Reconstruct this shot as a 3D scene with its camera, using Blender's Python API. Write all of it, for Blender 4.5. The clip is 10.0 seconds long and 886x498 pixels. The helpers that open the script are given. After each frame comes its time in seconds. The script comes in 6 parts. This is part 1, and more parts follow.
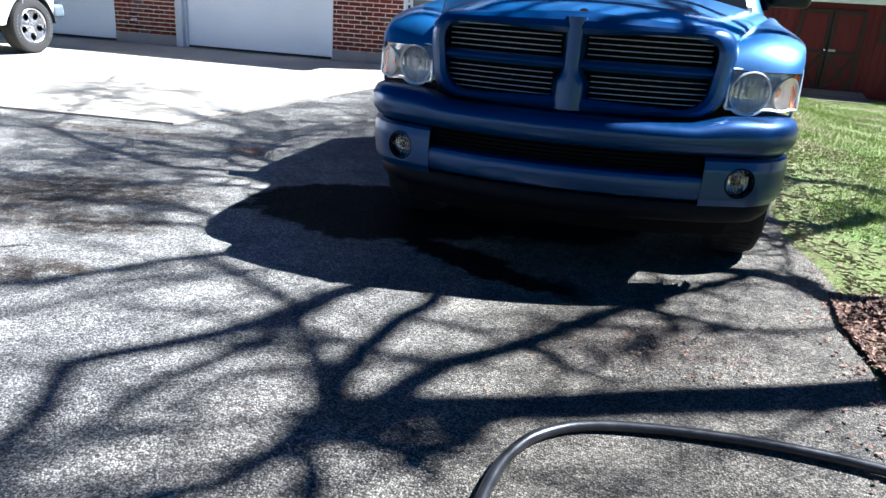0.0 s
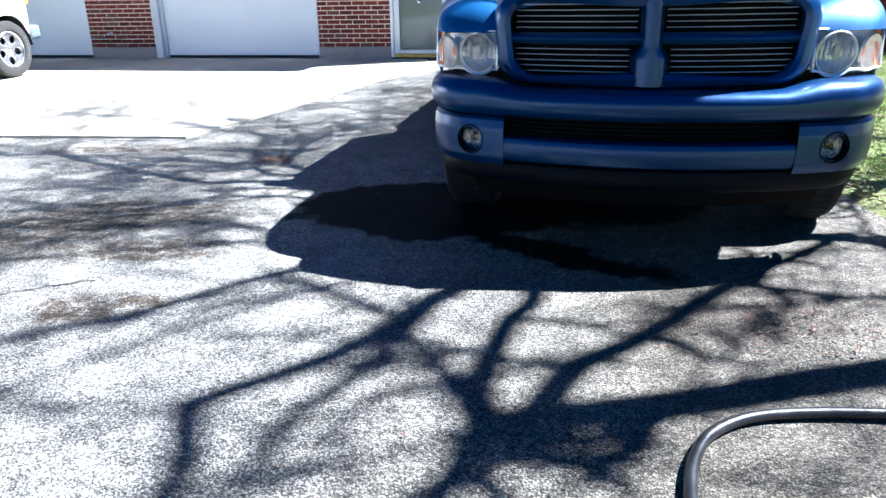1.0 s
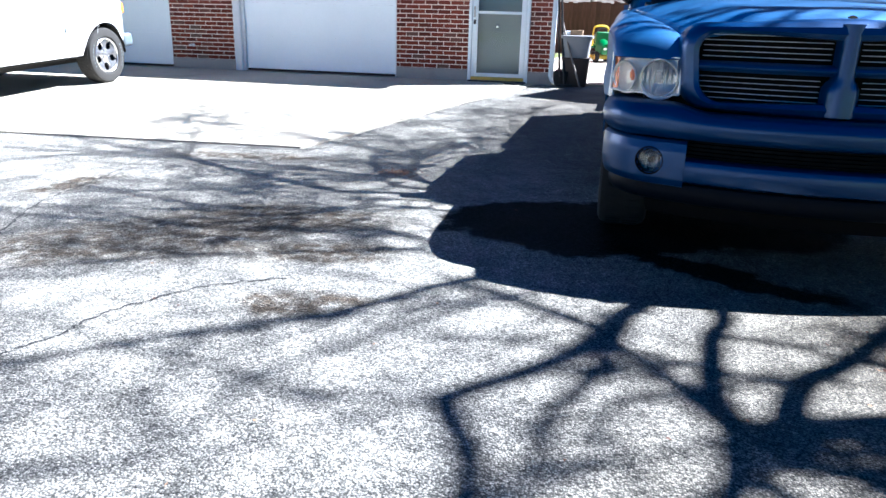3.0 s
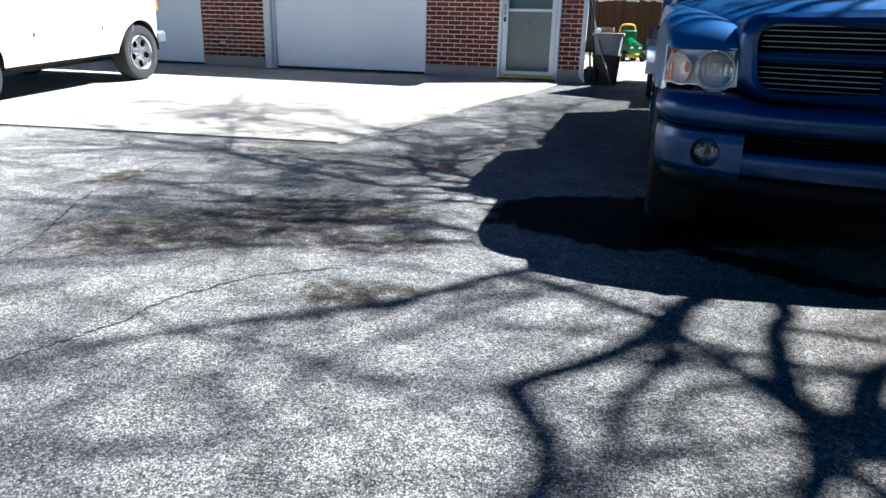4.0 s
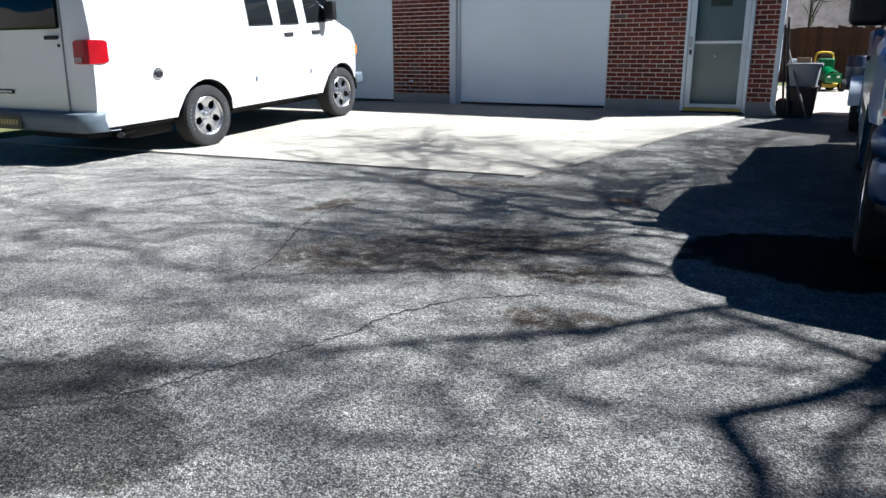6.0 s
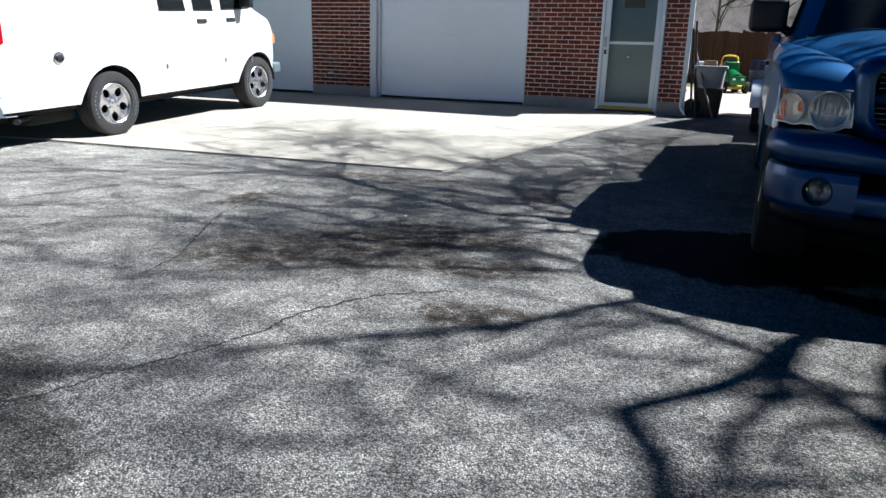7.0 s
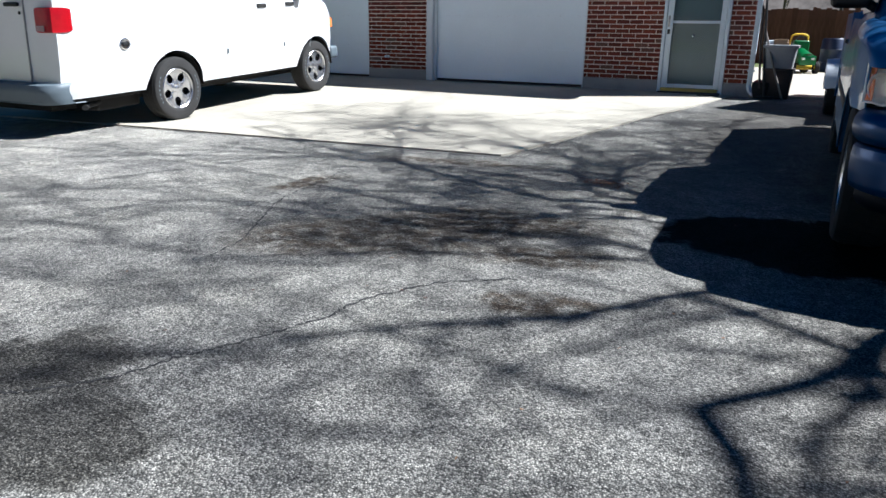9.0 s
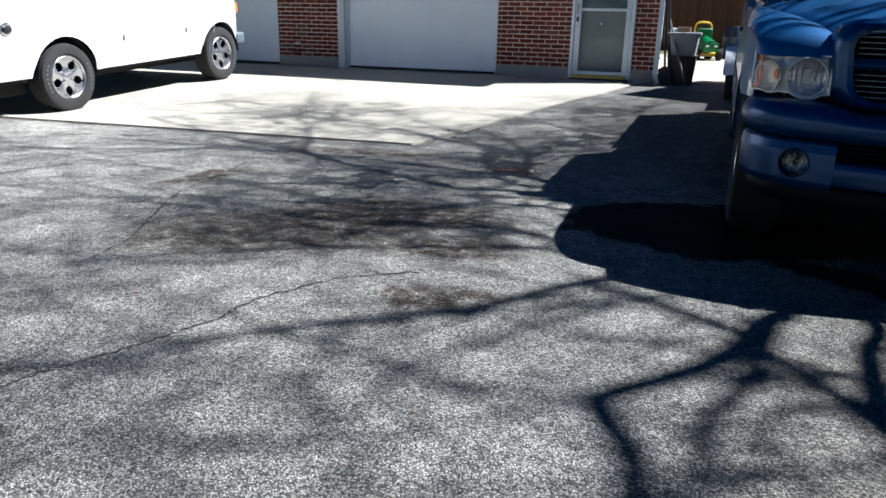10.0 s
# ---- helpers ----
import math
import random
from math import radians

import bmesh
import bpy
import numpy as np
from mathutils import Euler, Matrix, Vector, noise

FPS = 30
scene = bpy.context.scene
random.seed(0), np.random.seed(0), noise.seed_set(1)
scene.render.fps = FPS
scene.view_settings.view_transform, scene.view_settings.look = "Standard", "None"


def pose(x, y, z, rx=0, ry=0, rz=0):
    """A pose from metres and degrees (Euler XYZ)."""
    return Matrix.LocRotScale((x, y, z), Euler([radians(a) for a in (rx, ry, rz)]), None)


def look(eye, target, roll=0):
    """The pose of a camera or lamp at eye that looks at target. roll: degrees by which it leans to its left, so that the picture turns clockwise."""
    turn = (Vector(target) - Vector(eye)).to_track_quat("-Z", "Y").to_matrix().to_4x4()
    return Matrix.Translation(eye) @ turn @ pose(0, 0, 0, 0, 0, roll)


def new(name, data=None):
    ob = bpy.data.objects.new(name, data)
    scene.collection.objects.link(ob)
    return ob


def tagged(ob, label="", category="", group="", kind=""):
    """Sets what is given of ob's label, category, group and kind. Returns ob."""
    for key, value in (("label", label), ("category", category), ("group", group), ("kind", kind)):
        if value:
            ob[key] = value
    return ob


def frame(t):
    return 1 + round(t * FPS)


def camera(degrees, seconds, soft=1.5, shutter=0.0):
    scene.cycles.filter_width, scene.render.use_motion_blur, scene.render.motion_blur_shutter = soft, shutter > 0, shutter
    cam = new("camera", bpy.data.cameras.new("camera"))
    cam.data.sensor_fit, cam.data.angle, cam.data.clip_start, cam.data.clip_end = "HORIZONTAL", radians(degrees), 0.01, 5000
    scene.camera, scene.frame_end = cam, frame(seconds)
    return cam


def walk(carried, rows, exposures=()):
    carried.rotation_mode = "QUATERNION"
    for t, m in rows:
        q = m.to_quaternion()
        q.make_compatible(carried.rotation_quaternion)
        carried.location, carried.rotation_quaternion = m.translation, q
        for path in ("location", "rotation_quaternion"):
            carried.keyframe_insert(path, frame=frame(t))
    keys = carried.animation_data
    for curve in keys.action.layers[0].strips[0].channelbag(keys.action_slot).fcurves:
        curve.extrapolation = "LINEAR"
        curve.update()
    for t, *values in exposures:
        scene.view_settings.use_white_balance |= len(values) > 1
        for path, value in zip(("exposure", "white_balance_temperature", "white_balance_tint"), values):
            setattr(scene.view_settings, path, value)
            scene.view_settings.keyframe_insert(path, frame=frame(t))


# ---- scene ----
cam = camera(64.0, 10.0, shutter=0.1)
PATH = [
    (0, (0.371, -0.053, 1.157), (-0.074, 1.789, 0.519), 3.9),
    (0.5, (0.144, -0.105, 1.136), (-0.232, 1.741, 0.466), 4.5),
    (1, (-0.122, -0.026, 1.144), (-0.505, 1.82, 0.476), -0.9),
    (1.5, (-0.206, -0.063, 1.13), (-0.599, 1.796, 0.506), 0.9),
    (2, (-0.373, -0.208, 1.144), (-0.609, 1.681, 0.532), 2.4),
    (2.5, (-0.601, -0.312, 1.135), (-0.876, 1.568, 0.511), 1.8),
    (2.7, (-0.704, -0.308, 1.132), (-1.061, 1.559, 0.51), 2.2),
    (3.8, (-0.926, -0.255, 1.093), (-1.459, 1.586, 0.519), 0.0),
    (4, (-0.966, -0.346, 1.083), (-1.454, 1.496, 0.475), 1.5),
    (4.5, (-1.097, -0.537, 1.124), (-1.893, 1.166, 0.442), 0.8),
    (5, (-1.13, -0.57, 1.163), (-2.088, 1.08, 0.565), 0.2),
    (5.2, (-1.131, -0.595, 1.164), (-2.112, 1.056, 0.606), -0.6),
    (6.3, (-1.029, -0.585, 1.123), (-1.905, 1.132, 0.59), 0.4),
    (6.5, (-1.024, -0.573, 1.136), (-1.856, 1.164, 0.595), 0.8),
    (7, (-1.027, -0.554, 1.137), (-1.75, 1.23, 0.593), 1.6),
    (7.5, (-1.125, -0.559, 1.151), (-1.939, 1.185, 0.607), 1.3),
    (8, (-1.16, -0.56, 1.135), (-2.14, 1.093, 0.581), 1.3),
    (8.5, (-1.119, -0.529, 1.132), (-2.075, 1.129, 0.552), -0.2),
    (9, (-1.104, -0.518, 1.132), (-1.953, 1.194, 0.541), 0.9),
    (9.5, (-1.069, -0.493, 1.114), (-1.808, 1.261, 0.498), 1.0),
    (10, (-1.035, -0.385, 1.128), (-1.687, 1.401, 0.509), 1.2),
]
EXPOSE = [(0, 2, 4700, 14), (0.5, 2.34, 4700, 14), (1, 2.5, 4650, 14), (2.7, 2.55, 4650, 14), (3.8, 1.62, 4700, 14), (4.5, 1.57, 4700, 14), (5.2, 1.1, 4760, 12), (6.3, 1.0, 4770, 12.5), (7, 0.99, 4790, 12.5), (8, 0.95, 4790, 12.5), (9, 0.96, 4790, 12.5), (10, 1.02, 4790, 12.5)]
walk(cam, [(t, look(eye, target, roll)) for t, eye, target, roll in PATH], EXPOSE)

# ---- light and sky ----
SUN_X, SUN_Y = 0.77, 0.40            # how far a shadow runs (to -x, to -y) for each metre of height
world = bpy.data.worlds.new("world")
scene.world = world
world.use_nodes = True
wn = world.node_tree.nodes
sky = wn.new("ShaderNodeTexSky")
sky.sky_type = "NISHITA"
sky.sun_disc = False
sky.ozone_density = 9.0
sky.dust_density = 0.4
sky.sun_elevation = math.atan2(1.0, math.hypot(SUN_X, SUN_Y))
sky.sun_rotation = math.atan2(SUN_X, SUN_Y)
wn["Background"].inputs["Strength"].default_value = 0.0120
deep = wn.new("ShaderNodeHueSaturation")     # a clear, deep blue winter sky
deep.inputs["Saturation"].default_value = 2.5
world.node_tree.links.new(sky.outputs[0], deep.inputs["Color"])
world.node_tree.links.new(deep.outputs[0], wn["Background"].inputs["Color"])
sun = new("sun", bpy.data.lights.new("sun", "SUN"))
sun.data.energy = 7.0
sun.data.angle = radians(0.53)
sun.data.color = (1.0, 0.86, 0.645)
sun.matrix_world = look((SUN_X * 40, SUN_Y * 40, 40), (0, 0, 0))

# ---- materials ----


class Nodes:
    """Short spelling for node trees."""

    def __init__(self, name):
        self.mat = bpy.data.materials.new(name)
        self.mat.use_nodes = True
        self.tree = self.mat.node_tree
        self.bsdf = self.tree.nodes["Principled BSDF"]

    def add(self, kind, **values):
        node = self.tree.nodes.new("ShaderNode" + kind)
        for key, value in values.items():
            setattr(node, key, value)
        return node

    def put(self, socket, value):
        if isinstance(value, bpy.types.NodeSocket):
            self.tree.links.new(value, socket)
        elif value is not None:
            socket.default_value = value

    def coords(self):
        return self.add("TexCoord").outputs["Object"]

    def noise(self, scale, detail=4.0, rough=0.55, where=None, out="Fac"):
        node = self.add("TexNoise")
        self.put(node.inputs["Vector"], where or self.coords())
        node.inputs["Scale"].default_value = scale
        node.inputs["Detail"].default_value = detail
        node.inputs["Roughness"].default_value = rough
        return node.outputs[out]

    def ramp(self, fac, stops, smooth=False):
        node = self.add("ValToRGB")
        if smooth:
            node.color_ramp.interpolation = "EASE"
        while len(node.color_ramp.elements) < len(stops):
            node.color_ramp.elements.new(0.5)
        for e, (at, c) in zip(node.color_ramp.elements, stops):
            e.position = at
            e.color = (*c, 1) if isinstance(c, tuple) else (c, c, c, 1)
        self.put(node.inputs["Fac"], fac)
        return node.outputs["Color"]

    def math(self, op, a, b=0.0, c=0.0):
        node = self.add("Math", operation=op)
        for s, v in zip(node.inputs, (a, b, c)):
            self.put(s, v)
        return node.outputs[0]

    def mix(self, fac, a, b, blend="MIX"):
        node = self.add("Mix", data_type="RGBA", blend_type=blend)
        self.put(node.inputs[0], fac)
        self.put(node.inputs[6], (*a, 1) if isinstance(a, tuple) else a)
        self.put(node.inputs[7], (*b, 1) if isinstance(b, tuple) else b)
        return node.outputs[2]

    def bump(self, height, strength=0.3, distance=0.01, after=None):
        node = self.add("Bump")
        self.put(node.inputs["Height"], height)
        node.inputs["Strength"].default_value = strength
        node.inputs["Distance"].default_value = distance
        if after:
            self.put(node.inputs["Normal"], after)
        return node.outputs["Normal"]

    def done(self, color=None, rough=None, metal=None, normal=None, **more):
        for key, value in (("Base Color", color), ("Roughness", rough), ("Metallic", metal), ("Normal", normal), *more.items()):
            if isinstance(value, tuple) and len(value) == 3:
                value = (*value, 1)
            self.put(self.bsdf.inputs[key.replace("_", " ")], value)
        return self.mat


def plain(name, color, rough=0.5, metal=0.0, vary=0.15, scale=6.0, relief=0.0, fine=80.0, spread=0.1, **more):
    """A surface with a broad and a fine variation of tone, uneven gloss and a fine relief."""
    n = Nodes(name)
    where = n.coords()
    broad, small = n.noise(scale, 5, 0.6, where), n.noise(fine, 3, 0.6, where)
    both = n.math("ADD", n.math("MULTIPLY", broad, 0.65), n.math("MULTIPLY", small, 0.35))
    low = tuple(c * (1 - vary) for c in color)
    high = tuple(min(1.0, c * (1 + vary)) for c in color)
    tone = n.ramp(both, [(0.3, low), (0.7, high)])
    gloss = n.math("ADD", rough - spread / 2, n.math("MULTIPLY", broad, spread))
    normal = n.bump(small, relief, 0.004) if relief else None
    return n.done(tone, gloss, metal, normal, **more)


def make_asphalt():
    n = Nodes("old_asphalt")
    where = n.coords()
    warp = n.add("VectorMath", operation="ADD")
    n.put(warp.inputs[0], where)
    jitter = n.add("VectorMath", operation="SCALE")
    n.put(jitter.inputs[0], n.noise(3.0, 5, 0.6, where, "Color"))
    jitter.inputs["Scale"].default_value = 0.5
    n.put(warp.inputs[1], jitter.outputs[0])
    cells = n.add("TexVoronoi")
    n.put(cells.inputs["Vector"], where)
    cells.inputs["Scale"].default_value = 150.0
    sep = n.add("SeparateColor")
    n.put(sep.inputs[0], cells.outputs["Color"])
    stone = n.ramp(sep.outputs[0], [(0.0, (0.095, 0.093, 0.087)), (0.25, (0.19, 0.185, 0.171)), (0.62, (0.335, 0.325, 0.295)), (1.0, (0.50, 0.484, 0.436))])
    gaps = n.ramp(cells.outputs["Distance"], [(0.34, 1.0), (0.71, 0.32)])
    tone = n.mix(1.0, stone, gaps, "MULTIPLY")
    clump = n.noise(27.0, 4, 0.8, where)
    tone = n.mix(1.0, tone, n.ramp(clump, [(0.36, 0.66), (0.48, 1.0), (0.64, 1.34)]), "MULTIPLY")
    broad = n.noise(0.9, 6, 0.62, where)
    tone = n.mix(1.0, tone, n.ramp(broad, [(0.3, (0.72, 0.72, 0.74)), (0.72, (1.16, 1.15, 1.12))]), "MULTIPLY")
    mottle = n.noise(2.6, 5, 0.7, where)
    tone = n.mix(1.0, tone, n.ramp(mottle, [(0.32, (0.74, 0.74, 0.745)), (0.50, (1.0, 1.0, 0.99)), (0.68, (1.28, 1.27, 1.23))]), "MULTIPLY")
    patchy = n.noise(7.0, 4, 0.6, where)
    tone = n.mix(1.0, tone, n.ramp(patchy, [(0.3, 0.74), (0.7, 1.18)]), "MULTIPLY")

    def blot(cx, cy, rx, ry, turn, hard):
        """Where a patch lies: 1 inside an oval with a ragged rim."""
        m = n.add("Mapping", vector_type="POINT")
        n.put(m.inputs["Vector"], warp.outputs[0])
        c, s = math.cos(radians(-turn)), math.sin(radians(-turn))
        qx, qy = cx + 0.25, cy + 0.25
        m.inputs["Rotation"].default_value = (0, 0, radians(-turn))
        m.inputs["Scale"].default_value = (1, 1, 0)
        m.inputs["Location"].default_value = (-(c * qx - s * qy), -(s * qx + c * qy), 0)
        m2 = n.add("VectorMath", operation="MULTIPLY")
        n.put(m2.inputs[0], m.outputs[0])
        m2.inputs[1].default_value = (1 / rx, 1 / ry, 0)
        far = n.add("VectorMath", operation="LENGTH")
        n.put(far.inputs[0], m2.outputs[0])
        return n.ramp(far.outputs["Value"], [(1.0 - hard, 1.0), (1.0 + hard, 0.0)])

    worn = n.ramp(n.noise(11.0, 6, 0.8, where), [(0.40, 0.0), (0.54, 1.0)])
    net = n.add("TexVoronoi", feature="DISTANCE_TO_EDGE")     # crazed, broken-up patches
    n.put(net.inputs["Vector"], warp.outputs[0])
    net.inputs["Scale"].default_value = 7.0
    crazed = n.ramp(net.outputs["Distance"], [(0.0, 1.0), (0.05, 0.0)])
    flecked = n.ramp(n.noise(60.0, 4, 0.8, where), [(0.38, 0.55), (0.56, 1.0)])
    wet_shade_cover = blacked = None
    # last tint: damp stains, and truck shade put into the colour
    brown, black, wet_shade = (0.25, 0.20, 0.155), (0.19, 0.185, 0.18), (0.045, 0.045, 0.05)
    for cx, cy, rx, ry, turn, hard, tint in (
        (-3.15, 2.85, 1.05, 0.50, 35, 0.4, brown),
        (-2.65, 3.42, 0.85, 0.36, 10, 0.45, brown),
        (-2.25, 2.85, 0.55, 0.22, 20, 0.5, brown),
        (-1.98, 2.22, 0.34, 0.15, 25, 0.4, brown),
        (-3.42, 0.82, 0.48, 0.28, 45, 0.20, black),
        (-2.98, 0.47, 0.50, 0.29, 38, 0.20, black),
        (-3.18, 0.66, 0.36, 0.22, 40, 0.35, black),
        (-3.60, 0.42, 0.52, 0.42, 40, 0.30, black),
        (-4.35, 3.75, 0.45, 0.16, 75, 0.4, brown),
        (-0.97, 3.78, 0.80, 0.56, 5, 0.08, wet_shade),
        (-0.25, 3.15, 0.75, 0.16, -28, 0.3, wet_shade),
        # shade under the truck, painted as a near-black oval
        (0.0, 4.25, 0.66, 0.72, 0, 0.15, wet_shade),
        (-3.75, 5.02, 0.95, 0.16, 8, 0.5, brown),
    ):
        cover = blot(cx, cy, rx, ry, turn, hard)
        if tint is brown:
            cover = n.math("MULTIPLY", cover, worn)
        if tint is black:
            cover = n.math("MULTIPLY", cover, flecked)
            if blacked is not None:
                cover = n.math("MAXIMUM", 0.0, n.math("SUBTRACT", cover, blacked))
            blacked = cover if blacked is None else n.math("MAXIMUM", cover, blacked)
        if tint is wet_shade:
            wet_shade_cover = cover if wet_shade_cover is None else n.math("MAXIMUM", wet_shade_cover, cover)
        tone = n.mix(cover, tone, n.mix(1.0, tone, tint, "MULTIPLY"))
    broken = n.math("MAXIMUM", blot(-2.95, 3.05, 0.95, 0.50, 30, 0.35), blot(-3.95, 2.95, 0.55, 0.55, 60, 0.4))
    tone = n.mix(n.math("MULTIPLY", n.math("MULTIPLY", broken, crazed), 0.8), tone, (0.035, 0.031, 0.028))
    split = n.add("SeparateXYZ")
    n.put(split.inputs[0], warp.outputs[0])
    dirt = n.ramp(n.math("ADD", 0.5, n.math("MULTIPLY", n.math("ADD", split.outputs[0], 0.12), 0.42)), [(0.12, 0.0), (0.75, 1.0)])
    tone = n.mix(dirt, tone, n.mix(1.0, tone, (0.52, 0.485, 0.43), "MULTIPLY"))
    # sun sheen towards the far left, painted into the asphalt's colour
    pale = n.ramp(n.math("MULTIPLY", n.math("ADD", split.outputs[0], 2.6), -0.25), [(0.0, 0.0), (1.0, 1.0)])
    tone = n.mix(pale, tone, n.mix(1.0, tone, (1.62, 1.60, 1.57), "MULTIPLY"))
    # darker oval right of the slab, reaching under the truck
    beside_slab = blot(-0.2, 7.9, 2.15, 3.6, 0, 0.25)
    tone = n.mix(beside_slab, tone, n.mix(1.0, tone, (0.62, 0.60, 0.585), "MULTIPLY"))
    rust = n.math("MULTIPLY", blot(0.55, 2.55, 0.55, 0.25, 20, 0.5), n.ramp(n.noise(38.0, 4, 0.8, where), [(0.5, 0.0), (0.66, 1.0)]))
    tone = n.mix(n.math("MULTIPLY", rust, 0.55), tone, (0.13, 0.075, 0.05))
    normal = n.bump(n.ramp(cells.outputs["Distance"], [(0.0, 1.0), (0.8, 0.0)]), 0.75, 0.006, n.bump(clump, 0.5, 0.012, n.bump(patchy, 0.3, 0.02)))
    return n.done(tone, n.ramp(sep.outputs[1], [(0.0, 0.48), (1.0, 0.85)]), 0.0, normal, Specular_IOR_Level=n.ramp(wet_shade_cover, [(0.0, 0.16), (1.0, 0.03)]))


def make_concrete(name, color, blotch=0.12):
    n = Nodes(name)
    where = n.coords()
    tone = n.ramp(n.noise(0.8, 6, 0.65, where), [(0.3, tuple(c * (1 - blotch) for c in color)), (0.7, color)])
    speck = n.noise(160.0, 2, 0.7, where)
    tone = n.mix(1.0, tone, n.ramp(speck, [(0.3, 0.84), (0.65, 1.05)]), "MULTIPLY")
    stain = n.ramp(n.noise(2.3, 5, 0.7, where), [(0.56, 1.0), (0.72, 0.78)])
    tone = n.mix(1.0, tone, stain, "MULTIPLY")
    return n.done(tone, 0.88, 0.0, n.bump(speck, 0.2, 0.003))


def make_brick():
    n = Nodes("red_brick")
    rnd = n.add("ObjectInfo").outputs["Random"]
    tone = n.ramp(rnd, [(0.0, (0.085, 0.016, 0.008)), (0.45, (0.150, 0.026, 0.012)), (0.90, (0.20, 0.042, 0.019)), (0.965, (0.12, 0.065, 0.05)), (1.0, (0.15, 0.10, 0.085))])
    where = n.coords()
    grit = n.noise(120.0, 3, 0.7, where)
    tone = n.mix(1.0, tone, n.ramp(grit, [(0.3, 0.72), (0.7, 1.15)]), "MULTIPLY")
    return n.done(tone, 0.85, 0.0, n.bump(grit, 0.35, 0.004))


def make_island_brick():
    n = Nodes("red_brick_upper")
    rnd = n.add("NewGeometry").outputs["Random Per Island"]
    tone = n.ramp(rnd, [(0.0, (0.075, 0.016, 0.012)), (0.5, (0.125, 0.024, 0.017)), (1.0, (0.165, 0.036, 0.024))])
    grit = n.noise(120.0, 3, 0.7)
    return n.done(n.mix(1.0, tone, n.ramp(grit, [(0.3, 0.72), (0.7, 1.15)]), "MULTIPLY"), 0.85, 0.0, n.bump(grit, 0.35, 0.004))


def make_paint(name, color, deep, metal=0.35, rough=0.28, dusty=0.10, coat=1.0, blur=0.05, shine=0.5):
    """Clear-coated car paint with flake, a little dust and soft waves."""
    n = Nodes(name)
    where = n.coords()
    flake = n.noise(900.0, 2, 0.5, where)
    tone = n.mix(n.ramp(flake, [(0.35, 0.0), (0.65, 1.0)]), deep, color)
    dust = n.ramp(n.noise(3.0, 6, 0.65, where), [(0.42, 0.0), (0.75, 1.0)])
    tone = n.mix(n.math("MULTIPLY", dust, dusty), tone, (0.40, 0.38, 0.35))
    wave = n.bump(n.noise(2.2, 2, 0.5, where), 0.03, 0.02)
    gloss = n.math("ADD", rough, n.math("MULTIPLY", dust, 0.15))
    return n.done(tone, gloss, metal, wave, Coat_Weight=coat, Coat_Roughness=blur, Specular_IOR_Level=shine)


def make_pane(name, tint, rough):
    """Thin clear glass: straight through, with a mirror gloss that grows towards grazing angles."""
    n = Nodes(name)
    clear, gloss, both = n.add("BsdfTransparent"), n.add("BsdfGlossy"), n.add("MixShader")
    clear.inputs["Color"].default_value = (*tint, 1)
    gloss.inputs["Roughness"].default_value = rough
    rim = n.add("LayerWeight")
    rim.inputs["Blend"].default_value = 0.5
    n.put(both.inputs[0], n.ramp(rim.outputs["Facing"], [(0.0, 0.03), (0.5, 0.04), (0.75, 0.12), (1.0, 0.8)]))
    n.put(both.inputs[1], clear.outputs[0])
    n.put(both.inputs[2], gloss.outputs[0])
    n.put(n.tree.nodes["Material Output"].inputs["Surface"], both.outputs[0])
    return n.mat


def make_hazy_lens(name, milk):
    """A clear plastic cover gone milky with age: part of the light scatters in it."""
    n = Nodes(name)
    clear, scatter_in, scatter_back, gloss = n.add("BsdfTransparent"), n.add("BsdfTranslucent"), n.add("BsdfDiffuse"), n.add("BsdfGlossy")
    for node in (scatter_in, scatter_back):
        node.inputs["Color"].default_value = (0.92, 0.91, 0.86, 1)
    gloss.inputs["Roughness"].default_value = 0.04
    milky, body, whole = n.add("MixShader"), n.add("MixShader"), n.add("MixShader")
    milky.inputs[0].default_value = 0.55
    n.put(milky.inputs[1], scatter_in.outputs[0])
    n.put(milky.inputs[2], scatter_back.outputs[0])
    n.put(body.inputs[0], n.ramp(n.noise(9.0, 4, 0.6), [(0.3, milk * 0.6), (0.7, milk * 1.4)]))
    n.put(body.inputs[1], clear.outputs[0])
    n.put(body.inputs[2], milky.outputs[0])
    rim = n.add("LayerWeight")
    rim.inputs["Blend"].default_value = 0.5
    n.put(whole.inputs[0], n.ramp(rim.outputs["Facing"], [(0.0, 0.03), (0.5, 0.04), (0.75, 0.12), (1.0, 0.8)]))
    n.put(whole.inputs[1], body.outputs[0])
    n.put(whole.inputs[2], gloss.outputs[0])
    n.put(n.tree.nodes["Material Output"].inputs["Surface"], whole.outputs[0])
    return n.mat


def make_bowl(name, color):
    """A fluted mirror bowl behind a lamp's cover."""
    n = Nodes(name)
    where = n.coords()
    flutes = n.add("TexWave", wave_type="BANDS", bands_direction="X")
    n.put(flutes.inputs["Vector"], where)
    flutes.inputs["Scale"].default_value = 14.0
    flutes.inputs["Distortion"].default_value = 1.5
    smudge = n.noise(30.0, 4, 0.6, where)
    tone = n.mix(smudge, tuple(c * 0.5 for c in color), color)
    return n.done(tone, 0.16, 0.9, n.bump(flutes.outputs["Fac"], 0.7, 0.012, n.bump(smudge, 0.5, 0.02)))


